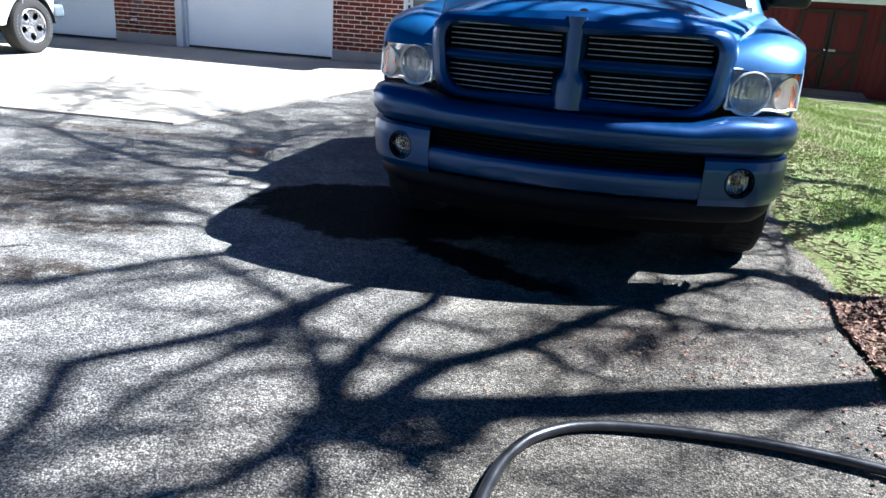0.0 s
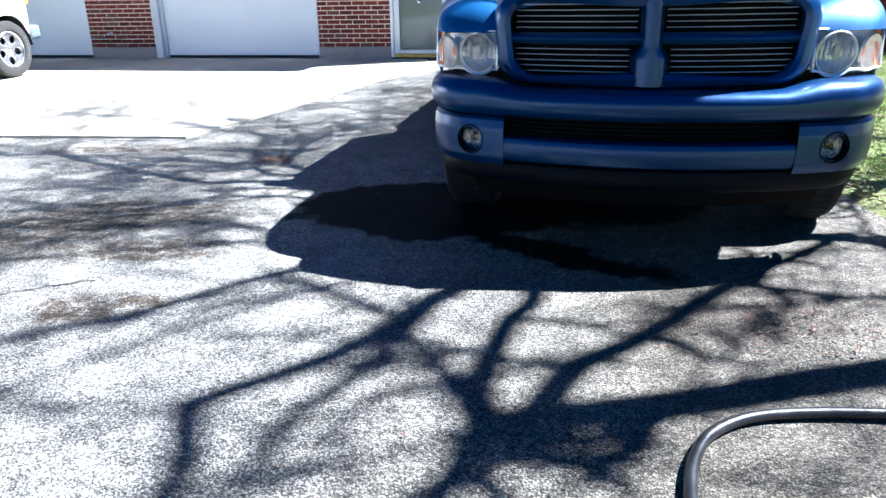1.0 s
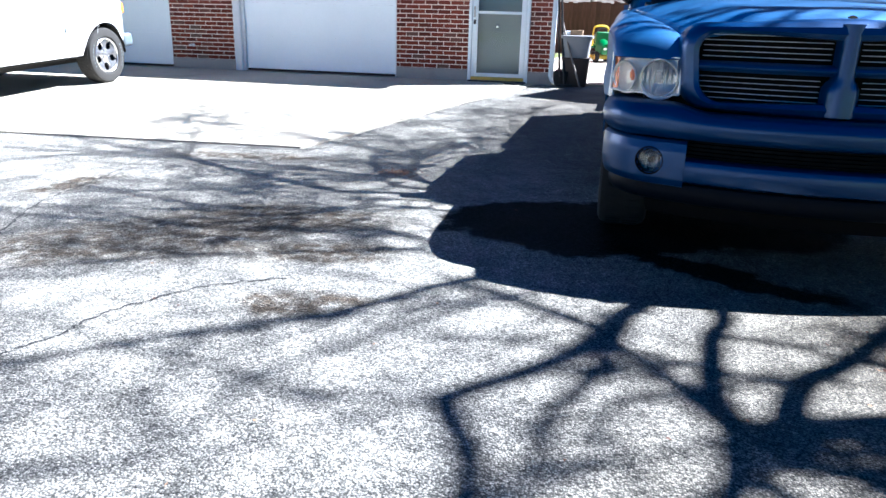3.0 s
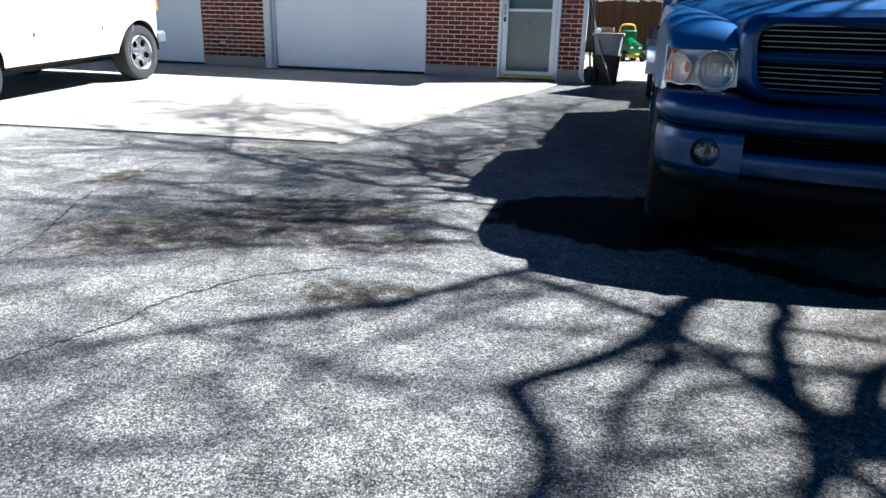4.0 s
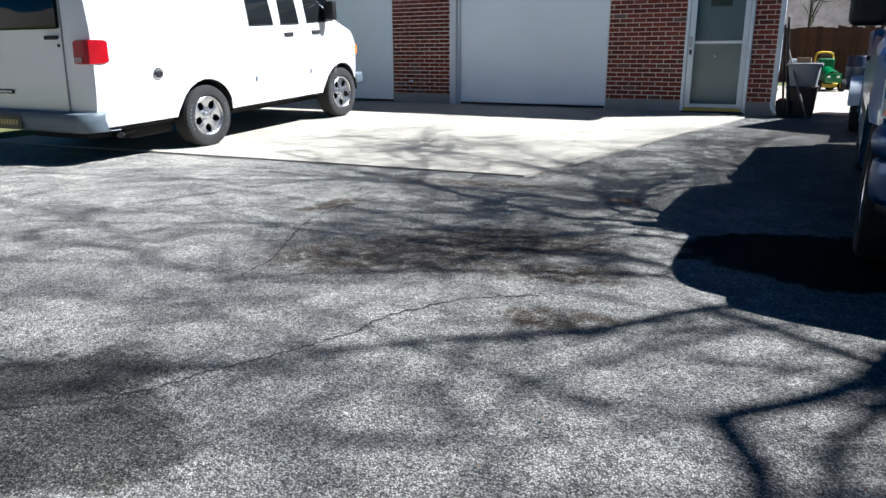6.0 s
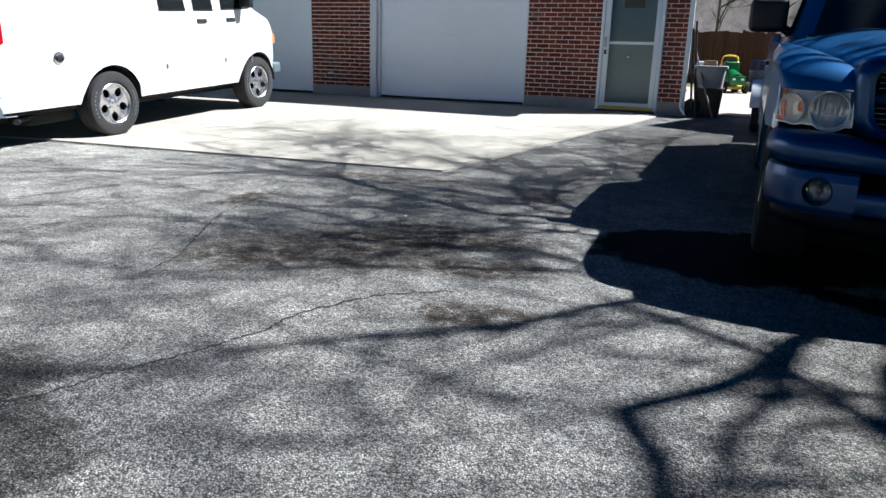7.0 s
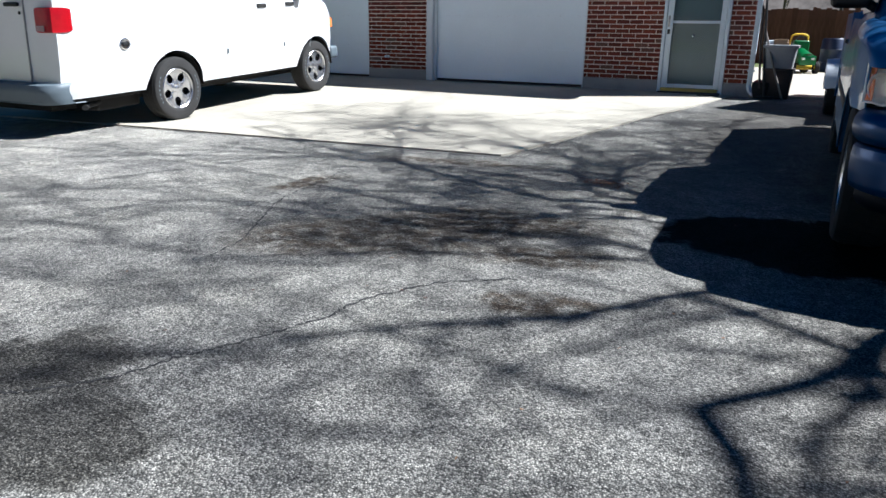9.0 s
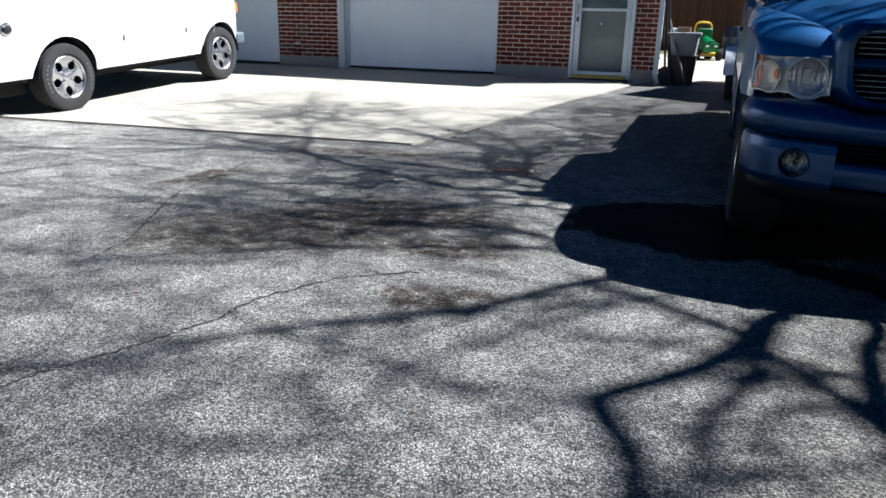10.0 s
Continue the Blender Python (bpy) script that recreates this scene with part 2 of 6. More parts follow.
def make_grass_ground():
    n = Nodes("lawn_soil")
    where = n.coords()
    broad = n.noise(0.7, 6, 0.65, where)
    fine = n.noise(45.0, 4, 0.7, where)
    tone = n.ramp(broad, [(0.34, (0.135, 0.115, 0.05)), (0.50, (0.115, 0.130, 0.03)), (0.66, (0.10, 0.16, 0.018))])
    tone = n.mix(1.0, tone, n.ramp(fine, [(0.3, 0.72), (0.7, 1.16)]), "MULTIPLY")
    return n.done(tone, 0.95, 0.0, n.bump(fine, 0.8, 0.03))


def make_blades():
    n = Nodes("grass_blades")
    rnd = n.add("NewGeometry").outputs["Random Per Island"]
    broad = n.noise(0.8, 4, 0.6)
    green = n.ramp(rnd, [(0.0, (0.080, 0.150, 0.006)), (0.6, (0.190, 0.300, 0.010)), (1.0, (0.30, 0.39, 0.025))])
    straw = n.ramp(rnd, [(0.0, (0.30, 0.25, 0.14)), (1.0, (0.50, 0.44, 0.28))])
    return n.done(n.mix(n.ramp(broad, [(0.36, 0.80), (0.52, 0.05)]), green, straw), 0.75)


def make_bark(name, dark, light):
    n = Nodes(name)
    where = n.coords()
    ridges = n.noise(16.0, 6, 0.7, where)
    return n.done(n.ramp(ridges, [(0.35, dark), (0.7, light)]), 0.92, 0.0, n.bump(ridges, 0.8, 0.03))


def make_wood(name, dark, light, grain=(30.0, 30.0, 1.5), rough=0.75):
    n = Nodes(name)
    m = n.add("Mapping")
    n.put(m.inputs["Vector"], n.coords())
    m.inputs["Scale"].default_value = grain
    lines = n.noise(1.0, 5, 0.65, m.outputs[0])
    rnd = n.add("ObjectInfo").outputs["Random"]
    tone = n.mix(1.0, n.ramp(lines, [(0.3, dark), (0.7, light)]), n.ramp(rnd, [(0.0, 0.75), (1.0, 1.2)]), "MULTIPLY")
    return n.done(tone, rough, 0.0, n.bump(lines, 0.3, 0.004))


def make_leaf(name, a, b, c):
    n = Nodes(name)
    rnd = n.add("NewGeometry").outputs["Random Per Island"]
    return n.done(n.ramp(rnd, [(0.0, a), (0.5, b), (1.0, c)]), 0.8)


M = {
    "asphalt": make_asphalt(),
    "slab": make_concrete("concrete_slab", (0.45, 0.415, 0.335)),
    "block": make_concrete("foundation_block", (0.36, 0.355, 0.34), 0.2),
    "mortar": plain("mortar", (0.90, 0.76, 0.65), 0.95, vary=0.2, relief=0.4),
    "brick": make_brick(),
    "brick_upper": make_island_brick(),
    "white_paint": plain("white_painted_wood", (0.66, 0.70, 0.74), 0.5, vary=0.07, relief=0.05, scale=1.2),
    "door_white": plain("white_garage_steel", (0.80, 0.87, 0.93), 0.42, vary=0.05, relief=0.06, scale=0.9, fine=40.0),
    "alu_white": plain("white_aluminium", (0.70, 0.77, 0.83), 0.4, vary=0.06),
    "yellow": plain("yellow_brass_sill", (0.62, 0.46, 0.08), 0.45, vary=0.2, scale=9.0),
    "inner_door": plain("grey_inner_door", (0.27, 0.28, 0.285), 0.6, vary=0.12, scale=2.0),
    "sign": plain("brown_sign", (0.09, 0.06, 0.03), 0.7, vary=0.3),
    "shingle": plain("grey_shingle", (0.10, 0.10, 0.10), 0.95, vary=0.35, scale=4.0, relief=0.6),
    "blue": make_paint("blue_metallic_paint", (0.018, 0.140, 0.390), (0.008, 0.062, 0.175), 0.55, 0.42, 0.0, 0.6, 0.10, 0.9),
    # darker copy of the blue: shade on the truck's front put into its colour
    "blue_shaded": make_paint("shaded_blue_paint", (0.005, 0.056, 0.200), (0.0025, 0.025, 0.092), 0.55, 0.30, 0.0, 0.28, 0.06, 0.5),
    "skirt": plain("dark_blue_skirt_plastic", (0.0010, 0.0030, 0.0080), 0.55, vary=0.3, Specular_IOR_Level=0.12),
    "van_white": make_paint("white_van_paint", (0.80, 0.80, 0.79), (0.74, 0.74, 0.74), 0.0, 0.35, 0.08),
    "chrome": plain("chrome", (0.72, 0.72, 0.73), 0.14, 1.0, vary=0.08, spread=0.15),
    "billet": plain("polished_billet", (0.95, 0.93, 0.90), 0.3, 0.55, vary=0.1),
    "bowl": make_bowl("lamp_reflector", (0.86, 0.87, 0.86)),
    "bowl_amber": plain("amber_tinted_reflector", (0.93, 0.82, 0.70), 0.3, 0.0, vary=0.25, scale=40.0),
    "steel": plain("dull_steel", (0.40, 0.40, 0.41), 0.42, 1.0, vary=0.2),
    "alloy": plain("silver_alloy", (0.55, 0.55, 0.56), 0.24, 0.9, vary=0.18, scale=14.0),
    "black": plain("black_plastic", (0.006, 0.006, 0.007), 0.55, vary=0.3, relief=0.1),
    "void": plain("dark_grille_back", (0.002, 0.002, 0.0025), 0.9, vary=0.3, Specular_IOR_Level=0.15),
    "chassis": plain("rusty_black_chassis", (0.010, 0.009, 0.008), 0.85, vary=0.5, scale=9.0, relief=0.4),
    "tyre": plain("tyre_rubber", (0.014, 0.014, 0.014), 0.9, vary=0.3, scale=20.0, relief=0.3),
    "tyre_dusty": plain("dusty_tyre_rubber", (0.024, 0.023, 0.022), 0.92, vary=0.3, scale=14.0, relief=0.3),
    "hose": plain("black_hose_rubber", (0.014, 0.015, 0.017), 0.36, vary=0.45, scale=25.0, relief=0.15, spread=0.25),
    "lens": make_pane("clear_lens", (0.97, 0.97, 0.95), 0.02),
    "hazy_lens": make_hazy_lens("milky_lamp_cover", 0.12),
    "window": make_pane("window_glass", (0.86, 0.90, 0.89), 0.01),
    "tint": plain("tinted_window_glass", (0.010, 0.012, 0.013), 0.05, vary=0.3, spread=0.04, Specular_IOR_Level=0.4),
    "amber": plain("amber_lens", (0.85, 0.22, 0.03), 0.25, vary=0.12),
    "red_lens": plain("red_lens", (0.36, 0.004, 0.008), 0.16, vary=0.2, scale=20.0),
    "pink_lens": plain("pinkish_reversing_lens", (0.42, 0.26, 0.26), 0.2, vary=0.2),
    "haze": plain("yellowed_reflector", (0.94, 0.92, 0.85), 0.30, 0.6, vary=0.15, scale=18.0),
    "grey_bumper": plain("grey_vinyl_bumper", (0.105, 0.130, 0.150), 0.5, vary=0.15, scale=3.0),
    "plate": plain("dark_number_plate", (0.05, 0.045, 0.03), 0.5, vary=0.3),
    "plate_bars": plain("plate_bars", (0.55, 0.45, 0.15), 0.5),
    "soil": make_grass_ground(),
    "blades": make_blades(),
    "bark": make_bark("tree_bark", (0.05, 0.04, 0.033), (0.17, 0.145, 0.12)),
    "far_bark": make_bark("far_bark", (0.07, 0.06, 0.052), (0.20, 0.175, 0.16)),
    "brush": make_wood("winter_brush", (0.075, 0.062, 0.055), (0.20, 0.175, 0.155), (1.2, 1.2, 0.12), 0.95),
    "fence": make_wood("brown_fence_board", (0.075, 0.034, 0.022), (0.17, 0.082, 0.055)),
    "barn_red": make_wood("barn_red_board", (0.060, 0.004, 0.006), (0.11, 0.008, 0.011)),
    "barn_trim": make_wood("dark_barn_trim", (0.016, 0.010, 0.010), (0.035, 0.020, 0.018)),
    "grey_wood": make_wood("weathered_ramp_board", (0.09, 0.08, 0.07), (0.19, 0.17, 0.15)),
    "grey_bin": plain("grey_plastic_tote", (0.27, 0.275, 0.28), 0.55, vary=0.12),
    "brown_bin": plain("dark_brown_bin", (0.035, 0.022, 0.016), 0.6, vary=0.25),
    "mower_green": plain("mower_green", (0.008, 0.13, 0.03), 0.35, vary=0.15),
    "mower_yellow": plain("mower_yellow", (0.75, 0.55, 0.03), 0.4, vary=0.1),
    "barrel_blue": plain("blue_plastic_barrel", (0.004, 0.016, 0.060), 0.45, vary=0.15),
    "leaves": make_leaf("dead_leaves", (0.09, 0.040, 0.022), (0.18, 0.085, 0.045), (0.30, 0.19, 0.11)),
    "mulch": make_leaf("mulch_and_leaves", (0.035, 0.017, 0.010), (0.12, 0.048, 0.026), (0.30, 0.19, 0.11)),
    "straw": make_leaf("dry_straw", (0.14, 0.115, 0.06), (0.22, 0.185, 0.10), (0.33, 0.28, 0.17)),
    "wire": plain("galvanised_wire", (0.42, 0.42, 0.40), 0.5, 0.6, vary=0.25),
    "pale_post": plain("pale_weathered_post", (0.58, 0.55, 0.50), 0.8, vary=0.25, scale=8.0, relief=0.3),
    "pale_pane": plain("pale_reflecting_pane", (0.30, 0.36, 0.40), 0.15, vary=0.25),
    "crack": plain("crack_tar", (0.018, 0.018, 0.019), 0.9, vary=0.3),
    "card": plain("brown_cardboard", (0.25, 0.17, 0.10), 0.9, vary=0.2),
}

# ---- mesh helpers ----


def part(name, bm, material, parent=None, label="", sharp=35.0):
    """Links a bmesh as one mesh object, under a thing or a part if one is given."""
    me = bpy.data.meshes.new(name)
    bmesh.ops.recalc_face_normals(bm, faces=bm.faces)
    bm.to_mesh(me)
    bm.free()
    me.shade_smooth()
    me.set_sharp_from_angle(angle=radians(sharp))
    me.materials.append(M[material])
    ob = new(name, me)
    ob.parent = parent
    if label:
        tagged(ob, label)
    return ob


def thing(name, label, category, where=None, group="", kind=""):
    """An empty at a thing's base, to carry its parts."""
    ob = new(name)
    ob.empty_display_size = 0.1
    if where is not None:
        ob.matrix_world = where
    return tagged(ob, label, category, group, kind)


def box(bm, x0, x1, y0, y1, z0, z1, bevel=0.0, segments=2, turn=None):
    made = bmesh.ops.create_cube(bm, size=1.0)["verts"]
    for v in made:
        v.co = Vector((x0 + (v.co.x + 0.5) * (x1 - x0), y0 + (v.co.y + 0.5) * (y1 - y0), z0 + (v.co.z + 0.5) * (z1 - z0)))
    if turn is not None:
        bmesh.ops.transform(bm, matrix=turn, verts=made)
    if bevel:
        edges = list({e for v in made for e in v.link_edges})
        bmesh.ops.bevel(bm, geom=edges, offset=bevel, segments=segments, profile=0.6, affect="EDGES")
    return bm


def boxed(*args, **more):
    return box(bmesh.new(), *args, **more)


def grid(bm, nu, nv, fn, close_u=False):
    """A sheet of quads: fn(u, v) with u and v from 0 to 1."""
    rows = [[bm.verts.new(fn(i / nu, j / nv)) for j in range(nv + 1)] for i in range(nu if close_u else nu + 1)]
    for i in range(nu):
        a, b = rows[i], rows[(i + 1) % len(rows)]
        for j in range(nv):
            bm.faces.new((a[j], b[j], b[j + 1], a[j + 1]))
    return rows


def thicken(bm, depth):
    """Gives a sheet a back and rims."""
    bmesh.ops.recalc_face_normals(bm, faces=bm.faces)
    bmesh.ops.solidify(bm, geom=list(bm.faces), thickness=depth)
    return bm


def skin(bm, depth):
    """Backs a curved sheet along its vertex normals and closes the rims."""
    bmesh.ops.recalc_face_normals(bm, faces=bm.faces)
    bm.normal_update()
    faces = list(bm.faces)
    rims = [e for e in bm.edges if len(e.link_faces) == 1]
    back = {v: bm.verts.new(v.co - v.normal * depth) for v in list(bm.verts)}
    for f in faces:
        bm.faces.new([back[v] for v in reversed(f.verts)])
    for e in rims:
        a, b = e.verts
        bm.faces.new((a, b, back[b], back[a]))
    bmesh.ops.recalc_face_normals(bm, faces=bm.faces)
    return bm


def lathe(bm, profile, n=32, m=None, closed=False):
    """Turns (radius, along) pairs about the x axis; m places it."""
    rows = []
    for i in range(n):
        a = 2 * math.pi * i / n
        rows.append([bm.verts.new(Vector((x, r * math.cos(a), r * math.sin(a)))) for r, x in profile])
    k = len(profile)
    for i in range(n):
        p, q = rows[i], rows[(i + 1) % n]
        for j in range(k if closed else k - 1):
            bm.faces.new((p[j], p[(j + 1) % k], q[(j + 1) % k], q[j]))
    if m is not None:
        bmesh.ops.transform(bm, matrix=m, verts=[v for r in rows for v in r])
    return bm


def tube_data(points, radii, n=8):
    """Vertices and faces of a tapered tube along points."""
    pts = [Vector(p) for p in points]
    verts, faces = [], []
    side = None
    for i, p in enumerate(pts):
        d = (pts[min(i + 1, len(pts) - 1)] - pts[max(i - 1, 0)]).normalized()
        side = d.orthogonal().normalized() if side is None else (side - d * side.dot(d)).normalized()
        up = d.cross(side)
        for k in range(n):
            a = 2 * math.pi * k / n
            verts.append(p + radii[i] * (math.cos(a) * side + math.sin(a) * up))
    for i in range(len(pts) - 1):
        for k in range(n):
            a, b = i * n + k, i * n + (k + 1) % n
            faces.append((a, b, b + n, a + n))
    faces += [tuple(range(n))[::-1], tuple(range((len(pts) - 1) * n, len(pts) * n))]
    return verts, faces


def tube(bm, points, radius, n=10):
    radii = radius if isinstance(radius, (list, tuple)) else [radius] * len(points)
    verts, faces = tube_data(points, radii, n)
    vs = [bm.verts.new(v) for v in verts]
    for f in faces:
        bm.faces.new([vs[k] for k in f])
    return bm


def rod(points, radius, n=10):
    return tube(bmesh.new(), points, radius, n)


def smooth_line(points, steps=8):
    """A Catmull-Rom line through the points."""
    pts = [Vector(p) for p in points]
    out = []
    for i in range(len(pts) - 1):
        a, b, c, d = pts[max(i - 1, 0)], pts[i], pts[i + 1], pts[min(i + 2, len(pts) - 1)]
        for k in range(steps):
            t = k / steps
            out.append(0.5 * (2 * b + (c - a) * t + (2 * a - 5 * b + 4 * c - d) * t * t + (3 * b - a - 3 * c + d) * t**3))
    return out + [pts[-1]]


def from_lists(name, verts, faces, material, parent=None, smooth=False):
    me = bpy.data.meshes.new(name)
    me.from_pydata([tuple(v) for v in verts], [], faces)
    me.materials.append(M[material])
    if smooth:
        me.shade_smooth()
    ob = new(name, me)
    ob.parent = parent
    return ob


def lerp_table(v, table):
    for (a, fa), (b, fb) in zip(table, table[1:]):
        if v <= b:
            return fa + (fb - fa) * max(0.0, (v - a) / (b - a))
    return table[-1][1]


def ground_z(x, y):
    """Height of the ground: flat near the camera, rising to the garage, falling off over the lawn."""
    z = lerp_table(y, [(-60, 0.0), (2.6, 0.0), (3.6, 0.010), (5.6, 0.042), (8.5, 0.195), (10.9, 0.258), (14, 0.27), (400, 0.3)])
    k = min(1.0, max(0.0, (x - 1.5) / 2.5))
    lawn = lerp_table(y, [(-60, 0.0), (4, 0.0), (10, 0.0), (17, -0.10), (400, -0.1)])
    z += (lawn - z) * k * k * (3 - 2 * k)
    b = min(1.0, max(0.0, (-10.95 - x) / 0.7)) * min(1.0, max(0.0, (9.6 - y) / 1.0))
    return z + 0.32 * b * b * (3 - 2 * b)

# ---- ground, driveway and slab ----


def edge_x(y):
    """The ragged right edge of the asphalt."""
    return 1.39 + 0.05 * math.sin(y * 2.1) + 0.035 * math.sin(y * 5.3 + 1) - 0.02 * max(0.0, 3.0 - max(y, -6.0))


def build_ground():
    def lines(fine_from, fine_to, step, far):
        out = list(np.arange(fine_from, fine_to + 1e-6, step))
        d, a, b = step, fine_from, fine_to
        while b < far:
            d *= 1.5
            a, b = a - d, b + d
            out = [a] + out + [b]
        return out

    xs, ys = lines(-14, 7, 0.25, 900), lines(-3, 20, 0.25, 900)
    verts, faces = [], []
    for x in xs:
        for y in ys:
            z = ground_z(x, y)
            inside = -11.0 < x < edge_x(y) + 0.02 and -32 < y < 11.1
            lift = -0.05 if inside else 0.012 + 0.02 * noise.noise((x * 1.3, y * 1.3, 0))
            if -12.0 < x < 1.2 and 10.6 < y < 21.3:
                lift = -0.1
            verts.append((x, y, z + lift))
    n = len(ys)
    for i in range(len(xs) - 1):
        for j in range(n - 1):
            faces.append((i * n + j, (i + 1) * n + j, (i + 1) * n + j + 1, i * n + j + 1))
    ob = from_lists("ground", verts, faces, "soil", None, True)
    return tagged(ob, "patchy lawn of green and straw-coloured grass", "lawn", kind="structure")


build_ground()


def build_driveway():
    bm = bmesh.new()

    def fn(u, v):
        y = -32 + 43.0 * v
        x = -11.1 + (edge_x(y) + 11.1) * u
        crumble = 0.018 * noise.noise((x * 9, y * 9, 3)) if u > 0.995 else 0.0
        return Vector((x + crumble, y, ground_z(min(x, 1.4), y) + 0.006 * noise.noise((x * 0.8, y * 0.8, 0)) * (1 if y < 5 else 0)))

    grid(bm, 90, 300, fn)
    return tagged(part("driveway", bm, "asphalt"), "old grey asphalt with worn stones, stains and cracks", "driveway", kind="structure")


drive = build_driveway()


def build_crack(points, width, seed):
    """A thin ragged dark line in the asphalt, just clear of its surface."""
    rng = random.Random(seed)
    line = smooth_line([(x, y, 0) for x, y in points], 14)
    bm = bmesh.new()
    last = None
    for i, p in enumerate(line):
        d = (line[min(i + 1, len(line) - 1)] - line[max(i - 1, 0)]).normalized()
        s = Vector((-d.y, d.x, 0))
        p = p + s * rng.uniform(-0.012, 0.012)
        w = width * rng.uniform(0.25, 1.1) * (0.3 if i in (0, len(line) - 1) else 1)
        z = ground_z(p.x, p.y) + 0.006 * noise.noise((p.x * 0.8, p.y * 0.8, 0)) + 0.003
        pair = [bm.verts.new((p.x + s.x * w * k, p.y + s.y * w * k, z)) for k in (-1, 1)]
        if last:
            bm.faces.new((last[0], pair[0], pair[1], last[1]))
        last = pair
    return part("crack", bm, "crack", drive)


build_crack([(-3.6, 0.42), (-3.33, 0.61), (-3.22, 0.70), (-3.04, 0.90), (-2.98, 1.08), (-2.91, 1.23), (-2.81, 1.44), (-2.72, 1.69), (-2.69, 1.92), (-2.50, 2.27), (-2.2, 2.5)], 0.0075, 1)
build_crack([(-3.72, 2.05), (-3.80, 2.4), (-4.05, 2.9), (-4.22, 3.31), (-4.30, 3.8), (-4.37, 4.25)], 0.007, 2)
build_crack([(-11.0, 4.82), (-8.0, 5.02), (-5.3, 5.27), (-3.47, 5.41), (-3.2, 6.3), (-2.75, 7.95), (-2.41, 9.05)], 0.009, 4)


def slab_front(x):
    return lerp_table(x, [(-13, 4.66), (-7.97, 5.07), (-3.49, 5.45), (0, 5.7)])


def slab_right(y):
    return lerp_table(y, [(5.0, -3.62), (5.45, -3.49), (9.06, -2.44), (10.9, -2.05)])


def build_slab():
    bm = bmesh.new()

    def fn(u, v):
        y = slab_front(-10.85 + 7.35 * u) + v * (10.875 - slab_front(-10.85 + 7.35 * u))
        x = -10.85 + (slab_right(y) + 10.85) * u
        return Vector((x, y, ground_z(x, y) + 0.018))

    grid(bm, 40, 40, fn)
    bmesh.ops.recalc_face_normals(bm, faces=bm.faces)
    rim = bmesh.ops.extrude_edge_only(bm, edges=[e for e in bm.edges if len(e.link_faces) == 1])
    for v in rim["geom"]:
        if isinstance(v, bmesh.types.BMVert):
            v.co.z -= 0.10
    return tagged(part("pavement", bm, "slab"), "pale concrete apron in front of the garage doors", "concrete slab", kind="structure")


build_slab()
pad = part("pavement_pad", boxed(-2.6, 1.1, 11.14, 21.2, 0.10, 0.285, 0.01), "slab")
tagged(pad, "pale concrete pad beside the house", "concrete slab", kind="structure")

# ---- house ----
FACE, SILL, PLINTH, EAVE = 10.89, 0.26, 0.445, 3.05
PIERS = ((-11.75, -11.15), (-8.33, -7.155), (-4.31, -3.155), (-2.205, -1.85))


def build_front_wall():
    bm = bmesh.new()
    for a, b in PIERS:
        box(bm, a, b, FACE + 0.012, FACE + 0.22, 0.0, EAVE)
    for a, b, z in ((-11.15, -8.33, 2.45), (-7.155, -4.31, 2.45), (-3.155, -2.205, 2.36)):
        box(bm, a, b, FACE + 0.012, FACE + 0.22, z, EAVE)
    wall = tagged(part("wall_south", bm, "mortar"), "red brick front wall of the garage with pale mortar joints", "wall", kind="structure")
    for a, b in PIERS:
        part("foundation", boxed(a - 0.003, b + 0.003, FACE - 0.006, FACE + 0.2, 0.05, PLINTH, 0.006), "block", wall, "grey concrete foundation course")
    return wall


wall_south = build_front_wall()
def build_east_wall():
    bm = bmesh.new()
    foot = [(-2.05, 11.115), (-1.862, 11.115), (-2.66, 19.0), (-2.86, 19.0)]
    low, high = [[bm.verts.new((x, y, z)) for x, y in foot] for z in (0.0, EAVE)]
    for k in range(4):
        bm.faces.new((low[k], low[(k + 1) % 4], high[(k + 1) % 4], high[k]))
    bm.faces.new(low)
    bm.faces.new(high)
    tagged(part("wall_east", bm, "brick_upper"), "plain red brick side wall of the house", "wall", kind="structure")


build_east_wall()
for label, x0, x1, y0, y1 in (("wall_west", -11.75, -11.55, 11.11, 19.0), ("wall_north", -11.75, -2.66, 19.0, 19.2)):
    tagged(part(label, boxed(x0, x1, y0, y1, 0.0, EAVE), "brick_upper"), "plain red brick wall of the house", "wall", kind="structure")
tagged(part("floor", boxed(-11.55, -2.9, 11.12, 19.0, 0.1, 0.25), "slab"), "bare concrete garage floor", "floor", kind="structure")
tagged(part("ceiling", boxed(-11.55, -2.9, 11.12, 19.0, EAVE - 0.12, EAVE - 0.02), "white_paint"), "plain white garage ceiling", "ceiling", kind="structure")


